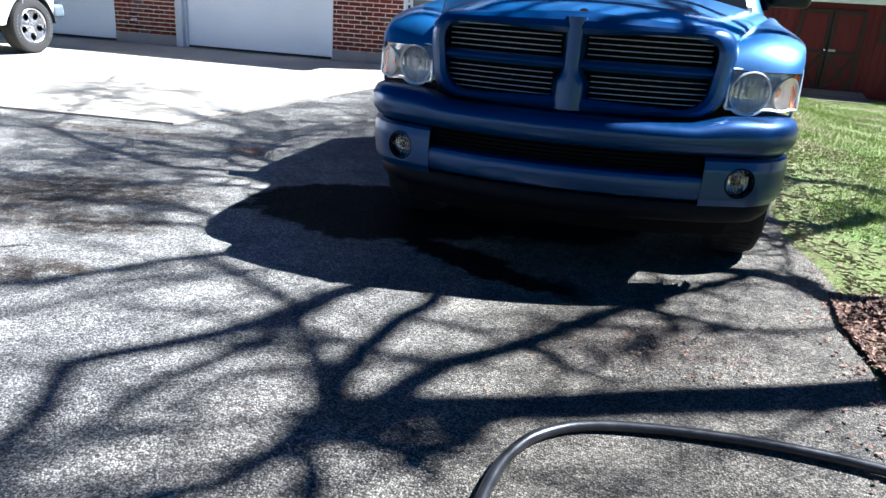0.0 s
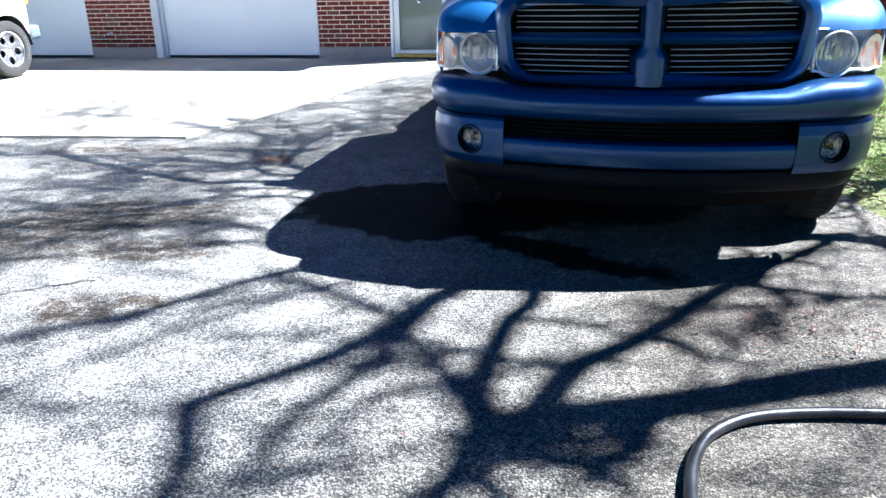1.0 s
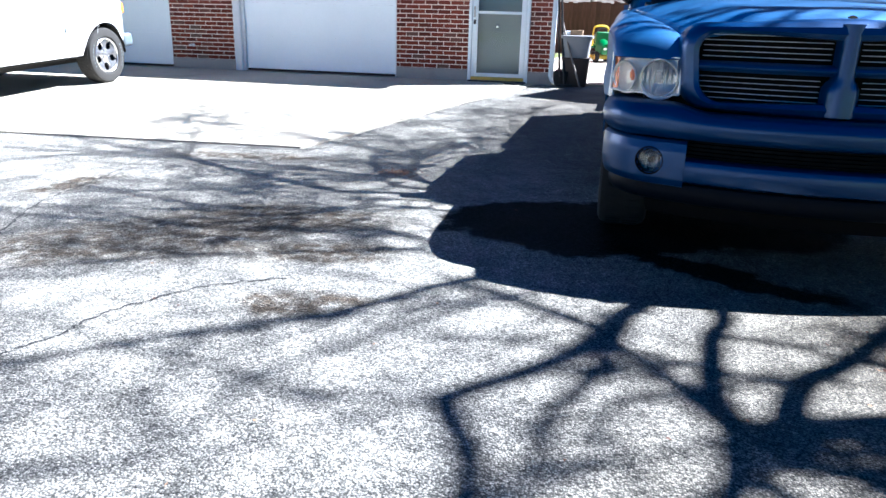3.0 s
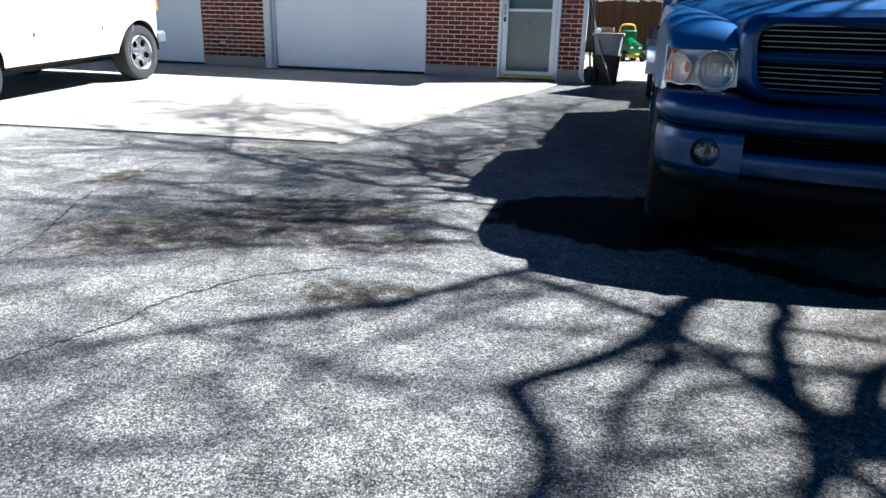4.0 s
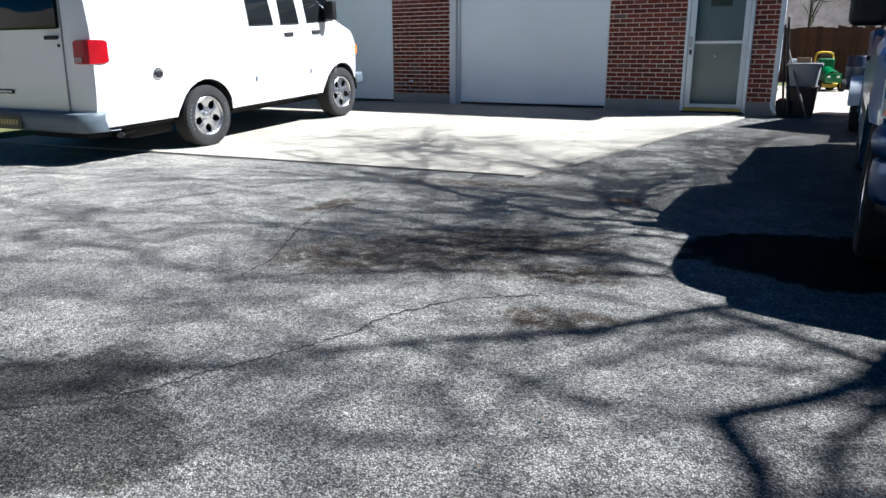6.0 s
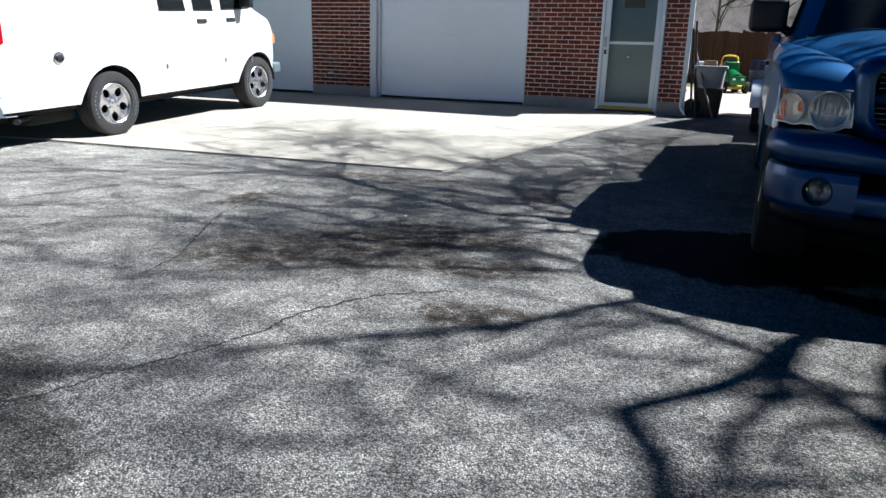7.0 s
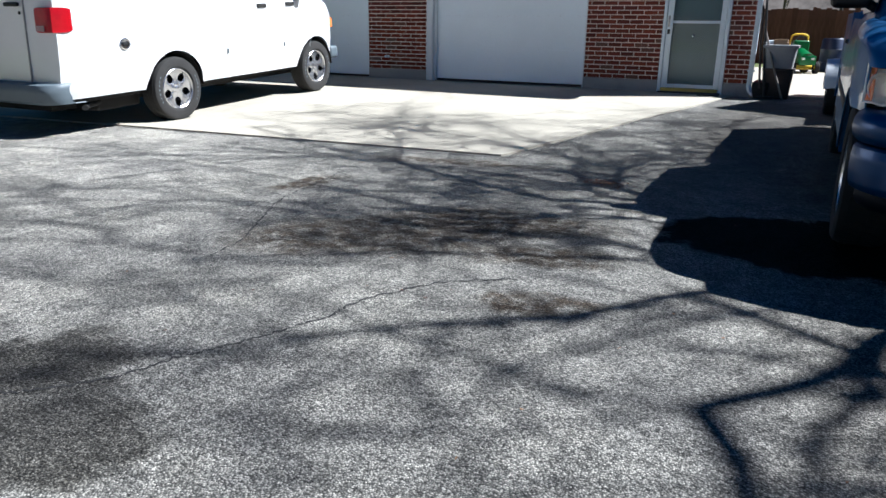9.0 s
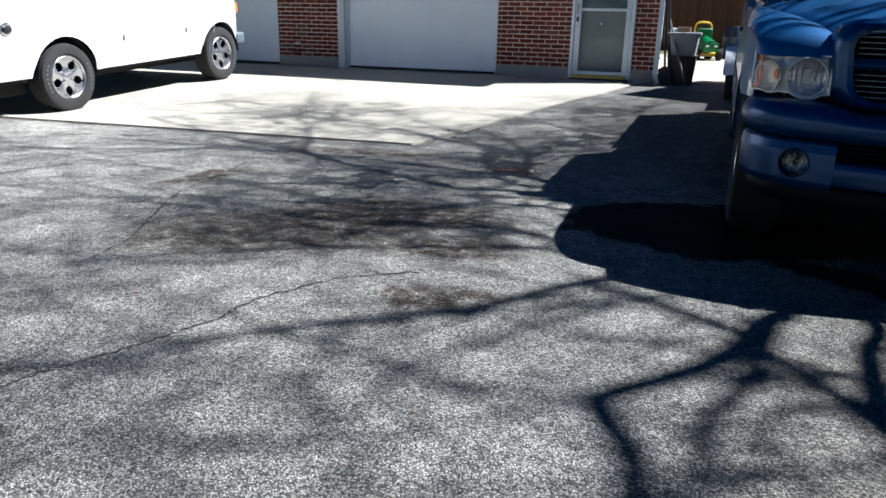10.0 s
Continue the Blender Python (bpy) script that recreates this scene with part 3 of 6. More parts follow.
def build_roof():
    bm = bmesh.new()
    ring = ((FACE - 0.44, EAVE - 0.02), (15.05, EAVE + 2.1), (19.6, EAVE - 0.02), (19.6, EAVE + 0.12), (15.05, EAVE + 2.26), (FACE - 0.44, EAVE + 0.12))
    ends = [[bm.verts.new((x + slant * (y - FACE), y, z)) for y, z in ring] for x, slant in ((-11.95, 0.0), (-1.83, -0.098))]
    for k in range(6):
        bm.faces.new((ends[0][k], ends[0][(k + 1) % 6], ends[1][(k + 1) % 6], ends[1][k]))
    bm.faces.new(ends[0])
    bm.faces.new(ends[1][::-1])
    roof = tagged(part("roof", bm, "shingle"), "grey shingled gable roof over the garage", "roof", kind="structure")
    part("gutter", boxed(-11.95, -1.85, FACE - 0.53, FACE - 0.445, EAVE - 0.02, EAVE + 0.09, 0.012), "alu_white", roof, "white aluminium gutter")
    part("soffit", boxed(-11.9, -1.86, FACE - 0.43, FACE + 0.01, EAVE - 0.06, EAVE - 0.025), "white_paint", roof, "white soffit boards")


build_roof()


def build_gable(x, slant):
    bm = bmesh.new()
    for dx in (-0.1, 0.1):
        pts = [bm.verts.new((x + dx + slant * (y - FACE), y, z)) for y, z in ((FACE + 0.05, EAVE), (19.1, EAVE), (15.05, EAVE + 2.08))]
        bm.faces.new(pts)
    bmesh.ops.bridge_loops(bm, edges=bm.edges)
    return bm


for x, slant in ((-11.65, 0.0), (-1.97, -0.098)):
    tagged(part("wall_gable", build_gable(x, slant), "white_paint"), "white boarded gable end of the house", "wall", kind="structure")


def build_garage_door(x0, x1):
    door = thing("garage_door", "closed white steel sectional garage door", "garage door", group="garage doors")
    y = FACE + 0.13
    z = SILL + 0.022
    part("bottom_seal", boxed(x0 + 0.02, x1 - 0.02, y - 0.005, y + 0.035, z, z + 0.03, 0.005), "black", door, "black rubber bottom seal")
    z += 0.032
    for k in range(4):
        bm = boxed(x0 + 0.015, x1 - 0.015, y, y + 0.04, z, z + 0.5265, 0.0015, segments=1)
        part("panel", bm, "door_white", door)
        z += 0.5275
    part("jamb", boxed(x0 - 0.115, x0 + 0.008, FACE + 0.004, FACE + 0.125, SILL, 2.45, 0.008), "white_paint", door, "white painted wooden jamb")
    part("stop", boxed(x0 + 0.01, x0 + 0.05, FACE + 0.07, FACE + 0.125, SILL + 0.02, 2.43, 0.006), "white_paint", door, "white door stop")
    part("jamb", boxed(x1 - 0.01, x1 + 0.018, FACE + 0.03, FACE + 0.17, SILL, 2.45, 0.004), "white_paint", door)
    part("head", boxed(x0, x1, FACE + 0.02, FACE + 0.17, 2.40, 2.45, 0.004), "white_paint", door)
    return door


build_garage_door(-7.04, -4.328)
build_garage_door(-11.0, -8.348)


def build_storm_door():
    d = thing("door_1", "closed white aluminium storm door with two glass panes", "door", kind="structure")
    x0, x1, zb, zt, y = -3.15, -2.21, 0.30, 2.35, FACE
    part("door_frame", boxed(x0, x0 + 0.05, y - 0.012, y + 0.12, zb - 0.03, zt, 0.006), "alu_white", d)
    part("door_frame", boxed(x1 - 0.055, x1, y - 0.012, y + 0.12, zb - 0.03, zt, 0.006), "alu_white", d)
    part("door_frame", boxed(x0 + 0.05, x1 - 0.055, y - 0.012, y + 0.12, zt - 0.05, zt, 0.006), "alu_white", d)
    a, b = x0 + 0.055, x1 - 0.06
    leaf = part("door_leaf", boxed(a, a + 0.085, y + 0.005, y + 0.04, zb + 0.045, zt - 0.055, 0.006), "alu_white", d)
    for q in ((b - 0.075, b, zb + 0.045, zt - 0.055), (a + 0.085, b - 0.075, zb + 0.045, zb + 0.10), (a + 0.085, b - 0.075, 1.275, 1.315), (a + 0.085, b - 0.075, zt - 0.14, zt - 0.055)):
        part("rail", boxed(q[0], q[1], y + 0.006, y + 0.039, q[2], q[3], 0.005), "alu_white", leaf)
    for z0, z1 in ((zb + 0.10, 1.275), (1.315, zt - 0.14)):
        pane = part("pane", boxed(a + 0.085, b - 0.075, y + 0.020, y + 0.026, z0, z1), "window", d, "slightly dusty glass pane")
        pane.visible_shadow = False
    part("threshold", boxed(a, b - 0.0, y - 0.03, y + 0.05, zb - 0.005, zb + 0.04, 0.008), "yellow", d, "yellow brass-coloured threshold")
    part("step", boxed(x0 + 0.02, x1 - 0.02, y - 0.10, y + 0.1, 0.20, zb - 0.008, 0.012), "black", d, "dark rubber sill step")
    handle = part("handle", boxed(a + 0.022, a + 0.05, y - 0.045, y - 0.028, 1.22, 1.38, 0.007), "steel", d, "silver pull handle")
    for z in (1.24, 1.345):
        part("handle_post", boxed(a + 0.026, a + 0.046, y - 0.03, y + 0.008, z, z + 0.018, 0.003), "steel", handle)
    part("lock_plate", boxed(a + 0.018, a + 0.054, y - 0.003, y + 0.008, 1.12, 1.19, 0.003), "black", d, "dark lock plate")
    inner = part("inner_door", boxed(x0 + 0.05, x1 - 0.055, y + 0.125, y + 0.17, zb - 0.03, zt - 0.02, 0.005), "inner_door", d, "grey-green inner door behind the glass")
    part("knob", lathe(bmesh.new(), [(0.0, 0.0), (0.02, 0.005), (0.028, 0.02), (0.022, 0.035), (0.012, 0.04), (0.012, 0.07)], 16, pose(x0 + 0.44, y + 0.055, 1.10, 0, 0, 90)), "chrome", inner, "small round knob")
    part("notice", boxed(x0 + 0.32, x0 + 0.62, y + 0.03, y + 0.034, 1.80, 1.98, 0.001), "sign", d, "dark brown notice behind the glass")


build_storm_door()


def build_mat():
    bm = boxed(-2.52, -2.22, FACE - 0.30, FACE - 0.12, 0.262, 0.285, 0.006)
    tagged(part("doormat", bm, "black"), "small black rubber doormat by the storm door", "doormat")


build_mat()


def build_downspout():
    d = thing("downspout", "white aluminium downspout on the brick corner", "downspout")
    x, y = -1.845, FACE - 0.045
    part("pipe", boxed(x - 0.035, x + 0.035, y - 0.028, y + 0.028, 0.46, EAVE, 0.008), "alu_white", d)
    bm = rod(smooth_line([(x, y, 0.47), (x, y, 0.40), (x + 0.04, y - 0.03, 0.33), (x + 0.14, y - 0.08, 0.30)], 5), 0.036, 10)
    part("elbow", bm, "alu_white", d)
    for z in (0.62, 2.2):
        part("strap", boxed(x - 0.05, x + 0.05, y - 0.034, y + 0.045, z, z + 0.025), "alu_white", d)


build_downspout()
tagged(part("wall_tap", lathe(bmesh.new(), [(0.0, 0.0), (0.018, 0.0), (0.022, 0.02), (0.012, 0.03), (0.012, 0.09), (0.026, 0.10), (0.026, 0.12)], 12, pose(-7.92, FACE - 0.115, 0.66, 0, 0, 90)), "alu_white"), "small white hose tap on the brick pier", "tap")

# ---- the tree whose bare limbs throw the shadows ----
BASE = (4.1, 3.88)


def limb_point(sx, sy, h):
    """The point at height h whose shadow falls at (sx, sy)."""
    h *= lerp_table(sy, [(1.3, 1.10), (2.4, 1.0), (3.6, 0.74), (5.4, 0.70), (6.6, 0.95)])
    return Vector((sx + SUN_X * h, sy + SUN_Y * h, h))


def build_tree():
    tree = thing("tree", "large bare deciduous tree beside the driveway", "tree", pose(BASE[0] + 0.05, BASE[1] + 0.02, 0))
    rng = random.Random(5)
    off = Vector((BASE[0] + 0.05, BASE[1] + 0.02, 0))

    def limb(name, pts, r0, r1, twigs, long):
        line = smooth_line([limb_point(*p) for p in pts], 6)
        for i, p in enumerate(line[1:], 1):
            p += 0.05 * noise.noise_vector(p * 0.9)
        n = len(line)
        if name == "limb":
            r0, r1 = r0 * 0.86, r1 * 0.86
        radii = [r0 + (r1 - r0) * (i / (n - 1)) ** 0.8 for i in range(n)]
        if name == "limb":
            radii = [q * lerp_table(p.y - SUN_Y * p.z, [(5.2, 1.0), (6.4, 0.8)]) for q, p in zip(radii, line)]
        part(name, rod([p - off for p in line], radii, 10), "bark", tree)
        length = sum((b - a).length for a, b in zip(line, line[1:]))
        for _ in range(int(0.22 * twigs * length) if twigs > 4 else 0):
            i = rng.randrange(n // 6, n)
            d = (line[i] - line[i - 1]).normalized()
            side = Vector((rng.gauss(0, 1), rng.gauss(0, 1), rng.gauss(0.3, 0.5))).normalized()
            grow(line[i], (d + 0.8 * side).normalized(), rng.uniform(0.010, 0.022), rng.uniform(1.5, 3.0), 2, 0.13)
        for _ in range(int((1.2 if twigs > 4 else 1.25) * twigs * length)):
            i = rng.randrange(n // 6, n)
            d = (line[i] - line[i - 1]).normalized()
            side = Vector((rng.gauss(0, 1), rng.gauss(0, 1), rng.gauss(0.25, 0.6))).normalized()
            grow(line[i], (d * 0.75 + side).normalized(), min(radii[i] * 0.66, 0.034) * rng.uniform(0.4, 1.05), long * rng.uniform(0.5, 1.3), 2)

    verts, faces = [], []

    def grow(p, d, r, length, level, bend=0.28):
        steps = 6
        r *= lerp_table(p.y - SUN_Y * p.z, [(5.0, 1.0), (6.2, 0.8)]) if p.x - SUN_X * p.z < -2.4 else 1.0
        pts, here, way = [p], p.copy(), d.copy()
        for _ in range(steps):
            way = (way + bend * Vector((rng.gauss(0, 1), rng.gauss(0, 1), rng.gauss(0.15, 1)))).normalized()
            here = here + way * (length / steps)
            pts.append(here.copy())
        v, f = tube_data(pts, [max(0.003, r * (1 - 0.75 * k / steps)) for k in range(steps + 1)], 5)
        base = len(verts)
        verts.extend([q - off for q in v])
        faces.extend([tuple(k + base for k in q) for q in f])
        if level:
            for _ in range(rng.randint(2, 4)):
                k = rng.randint(2, steps)
                side = Vector((rng.gauss(0, 1), rng.gauss(0, 1), rng.gauss(0.2, 0.8))).normalized()
                grow(pts[k], (way * 0.8 + side).normalized(), r * 0.6, length * rng.uniform(0.4, 0.7), level - 1)

    limb("trunk", [(*BASE, -0.1), (3.3, 3.46, 1.0), (2.3, 2.95, 2.3), (1.35, 2.48, 3.4), (0.64, 2.14, 4.2), (0.24, 1.92, 4.7), (-0.04, 1.79, 5.0), (-0.35, 1.67, 5.4)], 0.108, 0.070, 0.0, 1.0)
    # limbs that leave the end of the leaning trunk
    limb("limb", [(-0.35, 1.67, 5.4), (-0.41, 1.90, 5.6), (-0.37, 2.34, 5.9), (-0.28, 2.67, 6.2), (-0.5, 3.3, 6.8)], 0.066, 0.044, 1.2, 0.7)
    limb("limb", [(-0.35, 1.67, 5.4), (-0.42, 1.50, 5.6), (-0.49, 1.31, 5.9), (-0.62, 1.12, 6.2), (-0.9, 0.6, 6.9)], 0.060, 0.032, 1.2, 0.7)
    limb("limb", [(-0.41, 1.46, 5.65), (-0.33, 1.42, 5.8), (-0.22, 1.28, 6.1), (-0.1, 0.9, 6.6)], 0.050, 0.024, 1.2, 0.6)
    limb("limb", [(-0.38, 1.72, 5.4), (-0.51, 1.92, 5.7), (-0.63, 2.10, 5.9), (-0.88, 2.40, 6.3), (-1.08, 2.50, 6.6), (-1.6, 2.75, 7.2)], 0.048, 0.018, 2.2, 0.6)
    limb("limb", [(-0.20, 1.76, 5.1), (-0.09, 2.07, 5.4), (0.06, 2.27, 5.6), (0.29, 2.60, 5.9), (0.51, 2.92, 6.2), (0.66, 3.2, 6.5)], 0.064, 0.054, 2.4, 0.6)
    limb("limb", [(0.51, 2.92, 6.2), (0.66, 2.88, 6.5), (0.62, 2.64, 6.8), (0.50, 2.46, 7.1), (0.38, 2.28, 7.5)], 0.048, 0.016, 3.2, 0.5)
    limb("limb", [(1.26, 3.51, 4.0), (1.12, 3.62, 4.4), (1.0, 3.48, 4.9), (0.80, 3.25, 5.4), (0.61, 3.02, 5.9), (0.51, 2.92, 6.2)], 0.036, 0.036, 2.0, 0.6)
    limb("limb", [(-0.04, 1.79, 5.0), (-0.24, 1.60, 5.4), (-0.09, 1.57, 5.6), (0.01, 1.62, 5.7), (0.08, 1.74, 5.9)], 0.062, 0.030, 4.2, 0.5)
    limb("limb", [(0.24, 1.92, 4.7), (0.06, 1.72, 5.1), (-0.10, 1.66, 5.4), (-0.24, 1.72, 5.6)], 0.050, 0.032, 4.0, 0.5)
    limb("limb", [(-0.35, 1.67, 5.4), (-0.66, 1.52, 5.9), (-0.81, 1.38, 6.2), (-0.92, 1.2, 6.5)], 0.017, 0.009, 4.2, 0.6)
    limb("limb", [(0.64, 3.0, 5.9), (0.59, 2.88, 5.8), (0.84, 2.86, 6.0), (1.10, 2.88, 6.3), (1.40, 3.05, 6.7)], 0.036, 0.020, 2.5, 0.5)
    # a second leader that passes over the truck
    limb("limb", [(2.3, 2.95, 2.3), (1.62, 3.12, 3.3), (1.41, 3.29, 3.7), (1.26, 3.51, 4.0), (1.01, 3.56, 4.4), (0.64, 3.45, 4.8), (0.10, 3.20, 5.4), (-0.35, 2.90, 5.9), (-0.63, 2.58, 6.3), (-0.83, 2.18, 6.6), (-1.01, 1.94, 6.8), (-1.24, 1.67, 7.1), (-1.19, 1.51, 7.2), (-1.10, 1.34, 7.4), (-1.10, 1.05, 7.7), (-1.3, 0.5, 8.2)], 0.075, 0.052, 0.7, 0.7)
    limb("limb", [(-1.24, 1.67, 7.1), (-1.39, 1.62, 7.3), (-1.63, 1.52, 7.6), (-2.1, 1.45, 8.0)], 0.020, 0.009, 4.2, 0.6)
    limb("limb", [(-0.63, 2.58, 6.3), (-0.80, 2.04, 6.8), (-0.87, 1.80, 7.0), (-0.94, 1.60, 7.1), (-0.92, 1.38, 7.3), (-0.95, 1.05, 7.6), (-0.7, 0.5, 8.1)], 0.050, 0.028, 1.5, 0.6)
    limb("limb", [(-0.63, 2.58, 6.3), (-0.71, 2.31, 6.5), (-0.91, 2.37, 6.7), (-1.08, 2.46, 6.9), (-1.3, 2.62, 7.2)], 0.026, 0.012, 2.0, 0.5)
    limb("limb", [(-0.35, 2.90, 5.9), (-0.90, 2.95, 6.5), (-1.42, 2.69, 7.0), (-1.76, 2.26, 7.4), (-2.00, 2.02, 7.6), (-2.45, 1.69, 8.0), (-3.18, 1.05, 8.7), (-4.2, 0.6, 9.4)], 0.058, 0.026, 2.0, 0.8)
    limb("limb", [(-0.90, 2.95, 6.5), (-1.10, 2.60, 6.8), (-1.39, 2.41, 7.0), (-1.64, 2.25, 7.2), (-1.9, 2.07, 7.4)], 0.028, 0.016, 2.0, 0.6)
    limb("limb", [(-0.90, 2.95, 6.5), (-1.78, 3.06, 7.2), (-2.14, 2.92, 7.5), (-2.55, 2.76, 7.8), (-2.97, 2.57, 8.1), (-3.65, 2.13, 8.6), (-4.31, 2.02, 9.1), (-5.3, 1.6, 9.8)], 0.033, 0.014, 5.8, 0.85)
    limb("limb", [(0.10, 3.20, 5.4), (-1.0, 3.60, 6.4), (-2.05, 4.16, 7.3), (-2.53, 4.13, 7.6), (-2.97, 4.23, 8.0), (-3.53, 4.42, 8.4), (-4.22, 4.72, 8.9), (-5.09, 5.03, 9.5), (-6.6, 5.6, 10.5)], 0.050, 0.022, 4.1, 0.9)
    limb("limb", [(-1.0, 3.60, 6.4), (-2.13, 4.56, 7.5), (-2.68, 4.63, 7.9), (-3.67, 4.72, 8.6), (-4.80, 4.71, 9.4), (-6.2, 4.6, 10.3)], 0.032, 0.016, 5.1, 0.9)
    limb("limb", [(-1.9, 4.35, 7.3), (-2.31, 4.41, 7.6), (-2.54, 4.73, 7.9), (-2.74, 5.07, 8.2), (-2.95, 5.63, 8.6), (-3.7, 6.3, 9.3), (-4.6, 7.0, 10.1)], 0.032, 0.016, 6.8, 0.9)
    limb("limb", [(-1.9, 4.45, 7.3), (-2.27, 4.75, 7.7), (-2.38, 5.19, 8.0), (-2.39, 5.56, 8.3), (-2.15, 6.4, 8.9), (-2.5, 7.3, 9.6), (-2.4, 8.2, 10.2)], 0.029, 0.014, 6.8, 0.9)
    limb("limb", [(-0.90, 2.95, 6.5), (-1.83, 3.29, 7.2), (-2.25, 3.27, 7.5), (-3.00, 3.11, 8.1), (-4.2, 3.0, 9.0), (-5.6, 3.0, 10.0)], 0.030, 0.014, 6.1, 0.9)
    limb("limb", [(-1.0, 3.60, 6.4), (-1.92, 3.88, 7.1), (-2.57, 3.68, 7.6), (-3.3, 3.54, 8.2), (-4.5, 3.7, 9.1), (-6.0, 3.9, 10.2)], 0.030, 0.014, 6.1, 0.9)
    limb("limb", [(-2.97, 4.23, 8.0), (-3.15, 4.01, 8.2), (-3.3, 3.5, 8.6), (-3.9, 2.9, 9.2)], 0.020, 0.010, 5.1, 0.8)
    limb("limb", [(-4.22, 4.72, 8.9), (-4.7, 5.6, 9.5), (-5.4, 6.6, 10.2), (-5.8, 7.6, 10.9)], 0.024, 0.013, 6.8, 0.9)
    limb("limb", [(-2.95, 5.63, 8.6), (-4.0, 6.0, 9.3), (-5.2, 6.5, 10.1), (-6.6, 6.9, 11.0)], 0.024, 0.013, 6.8, 0.9)
    limb("limb", [(-4.8, 4.71, 9.4), (-6.4, 4.0, 10.4), (-8.2, 3.6, 11.5)], 0.024, 0.012, 6.1, 1.0)
    limb("limb", [(-4.31, 2.02, 9.1), (-5.6, 2.5, 10.0), (-7.2, 2.7, 11.0)], 0.023, 0.012, 6.1, 1.0)
    limb("limb", [(-3.18, 1.05, 8.7), (-3.6, 0.3, 9.2), (-4.6, -0.4, 10.0)], 0.023, 0.012, 4.4, 0.9)
    # limbs whose shade crosses the lawn
    limb("limb", [(3.3, 3.46, 1.0), (2.75, 4.1, 2.2), (2.12, 5.07, 3.6), (1.74, 4.69, 4.0), (1.46, 4.62, 4.3), (1.0, 4.9, 4.8)], 0.11, 0.065, 2.5, 0.8)
    limb("limb", [(3.3, 3.46, 1.0), (2.9, 5.0, 2.6), (2.32, 5.76, 3.8), (2.03, 5.96, 4.2), (1.69, 5.93, 4.6), (1.3, 6.1, 5.0)], 0.10, 0.055, 2.5, 0.8)
    limb("limb", [(2.12, 5.07, 3.6), (1.9, 5.3, 4.0), (1.67, 5.36, 4.3), (1.4, 5.5, 4.7)], 0.055, 0.03, 2.5, 0.7)
    # high fine limbs that dapple the open asphalt
    limb("limb", [(-1.24, 1.67, 7.1), (-1.9, 1.1, 7.9), (-2.8, 0.9, 8.8), (-3.7, 0.8, 9.7)], 0.016, 0.008, 2.4, 0.9)
    limb("limb", [(-2.45, 1.69, 8.0), (-2.9, 1.45, 8.7), (-3.6, 1.6, 9.4), (-4.6, 1.3, 10.4)], 0.016, 0.008, 2.4, 0.9)
    limb("limb", [(-1.10, 1.05, 7.7), (-1.6, 0.65, 8.5), (-2.3, 0.35, 9.3), (-3.2, 0.1, 10.2)], 0.016, 0.008, 2.4, 0.9)
    limb("limb", [(-2.97, 2.57, 8.1), (-3.8, 1.75, 9.2), (-5.0, 1.0, 10.4), (-6.4, 0.8, 11.6)], 0.018, 0.009, 4.0, 1.0)
    limb("limb", [(1.35, 2.48, 3.4), (0.95, 2.05, 5.0), (0.62, 1.70, 6.4), (0.2, 1.2, 7.6)], 0.020, 0.012, 3.0, 0.6)
    limb("limb", [(-1.29, 2.42, 6.7), (-1.55, 2.09, 6.9), (-1.74, 1.82, 7.1), (-1.87, 1.6, 7.4), (-1.89, 1.45, 7.6), (-1.9, 1.23, 7.8), (-2.02, 1.04, 8.0), (-2.27, 0.91, 8.2), (-2.43, 0.77, 8.5)], 0.022, 0.012, 1.6, 0.8)
    # limbs over the asphalt beside the slab
    limb("limb", [(-1.0, 3.60, 6.4), (-1.2, 5.0, 7.6), (-1.6, 6.4, 8.6), (-1.9, 8.0, 9.6)], 0.022, 0.010, 8.0, 0.9)
    limb("limb", [(-1.9, 4.45, 7.3), (-1.4, 5.8, 8.2), (-0.8, 7.2, 9.2), (-0.6, 8.4, 10.0)], 0.022, 0.010, 8.0, 0.9)
    twig = from_lists("twigs", verts, faces, "bark", tree, True)
    tagged(twig, "fine bare twigs", kind="stuff")


build_tree()

# ---- vehicles ----


def arch(y, base, axles, r, zc):
    """The lower rim of a body side: base height, lifted round each axle."""
    out = base
    for c in axles:
        if abs(y - c) < r:
            out = max(out, zc + math.sqrt(r * r - (y - c) ** 2) * 0.98)
    return out


def columns(y0, y1, axles, r, n=14):
    """Stations along a side, closer round the wheel arches."""
    ys = {y0, y1}
    for k in range(n + 1):
        ys.add(round(y0 + (y1 - y0) * k / n, 4))
    for c in axles:
        for k in range(25):
            a = math.pi * k / 24
            y = c + r * math.cos(a)
            if y0 < y < y1:
                ys.add(round(y, 4))
        for e in (-1, 1):
            y = c + e * (r + 0.002)
            if y0 < y < y1:
                ys.add(round(y, 4))
    return sorted(ys)


def sheet(ys, nv, fn):
    """A sheet over given stations: fn(y, v)."""
    bm = bmesh.new()
    grid(bm, len(ys) - 1, nv, lambda u, v: fn(ys[round(u * (len(ys) - 1))], v))
    return bm


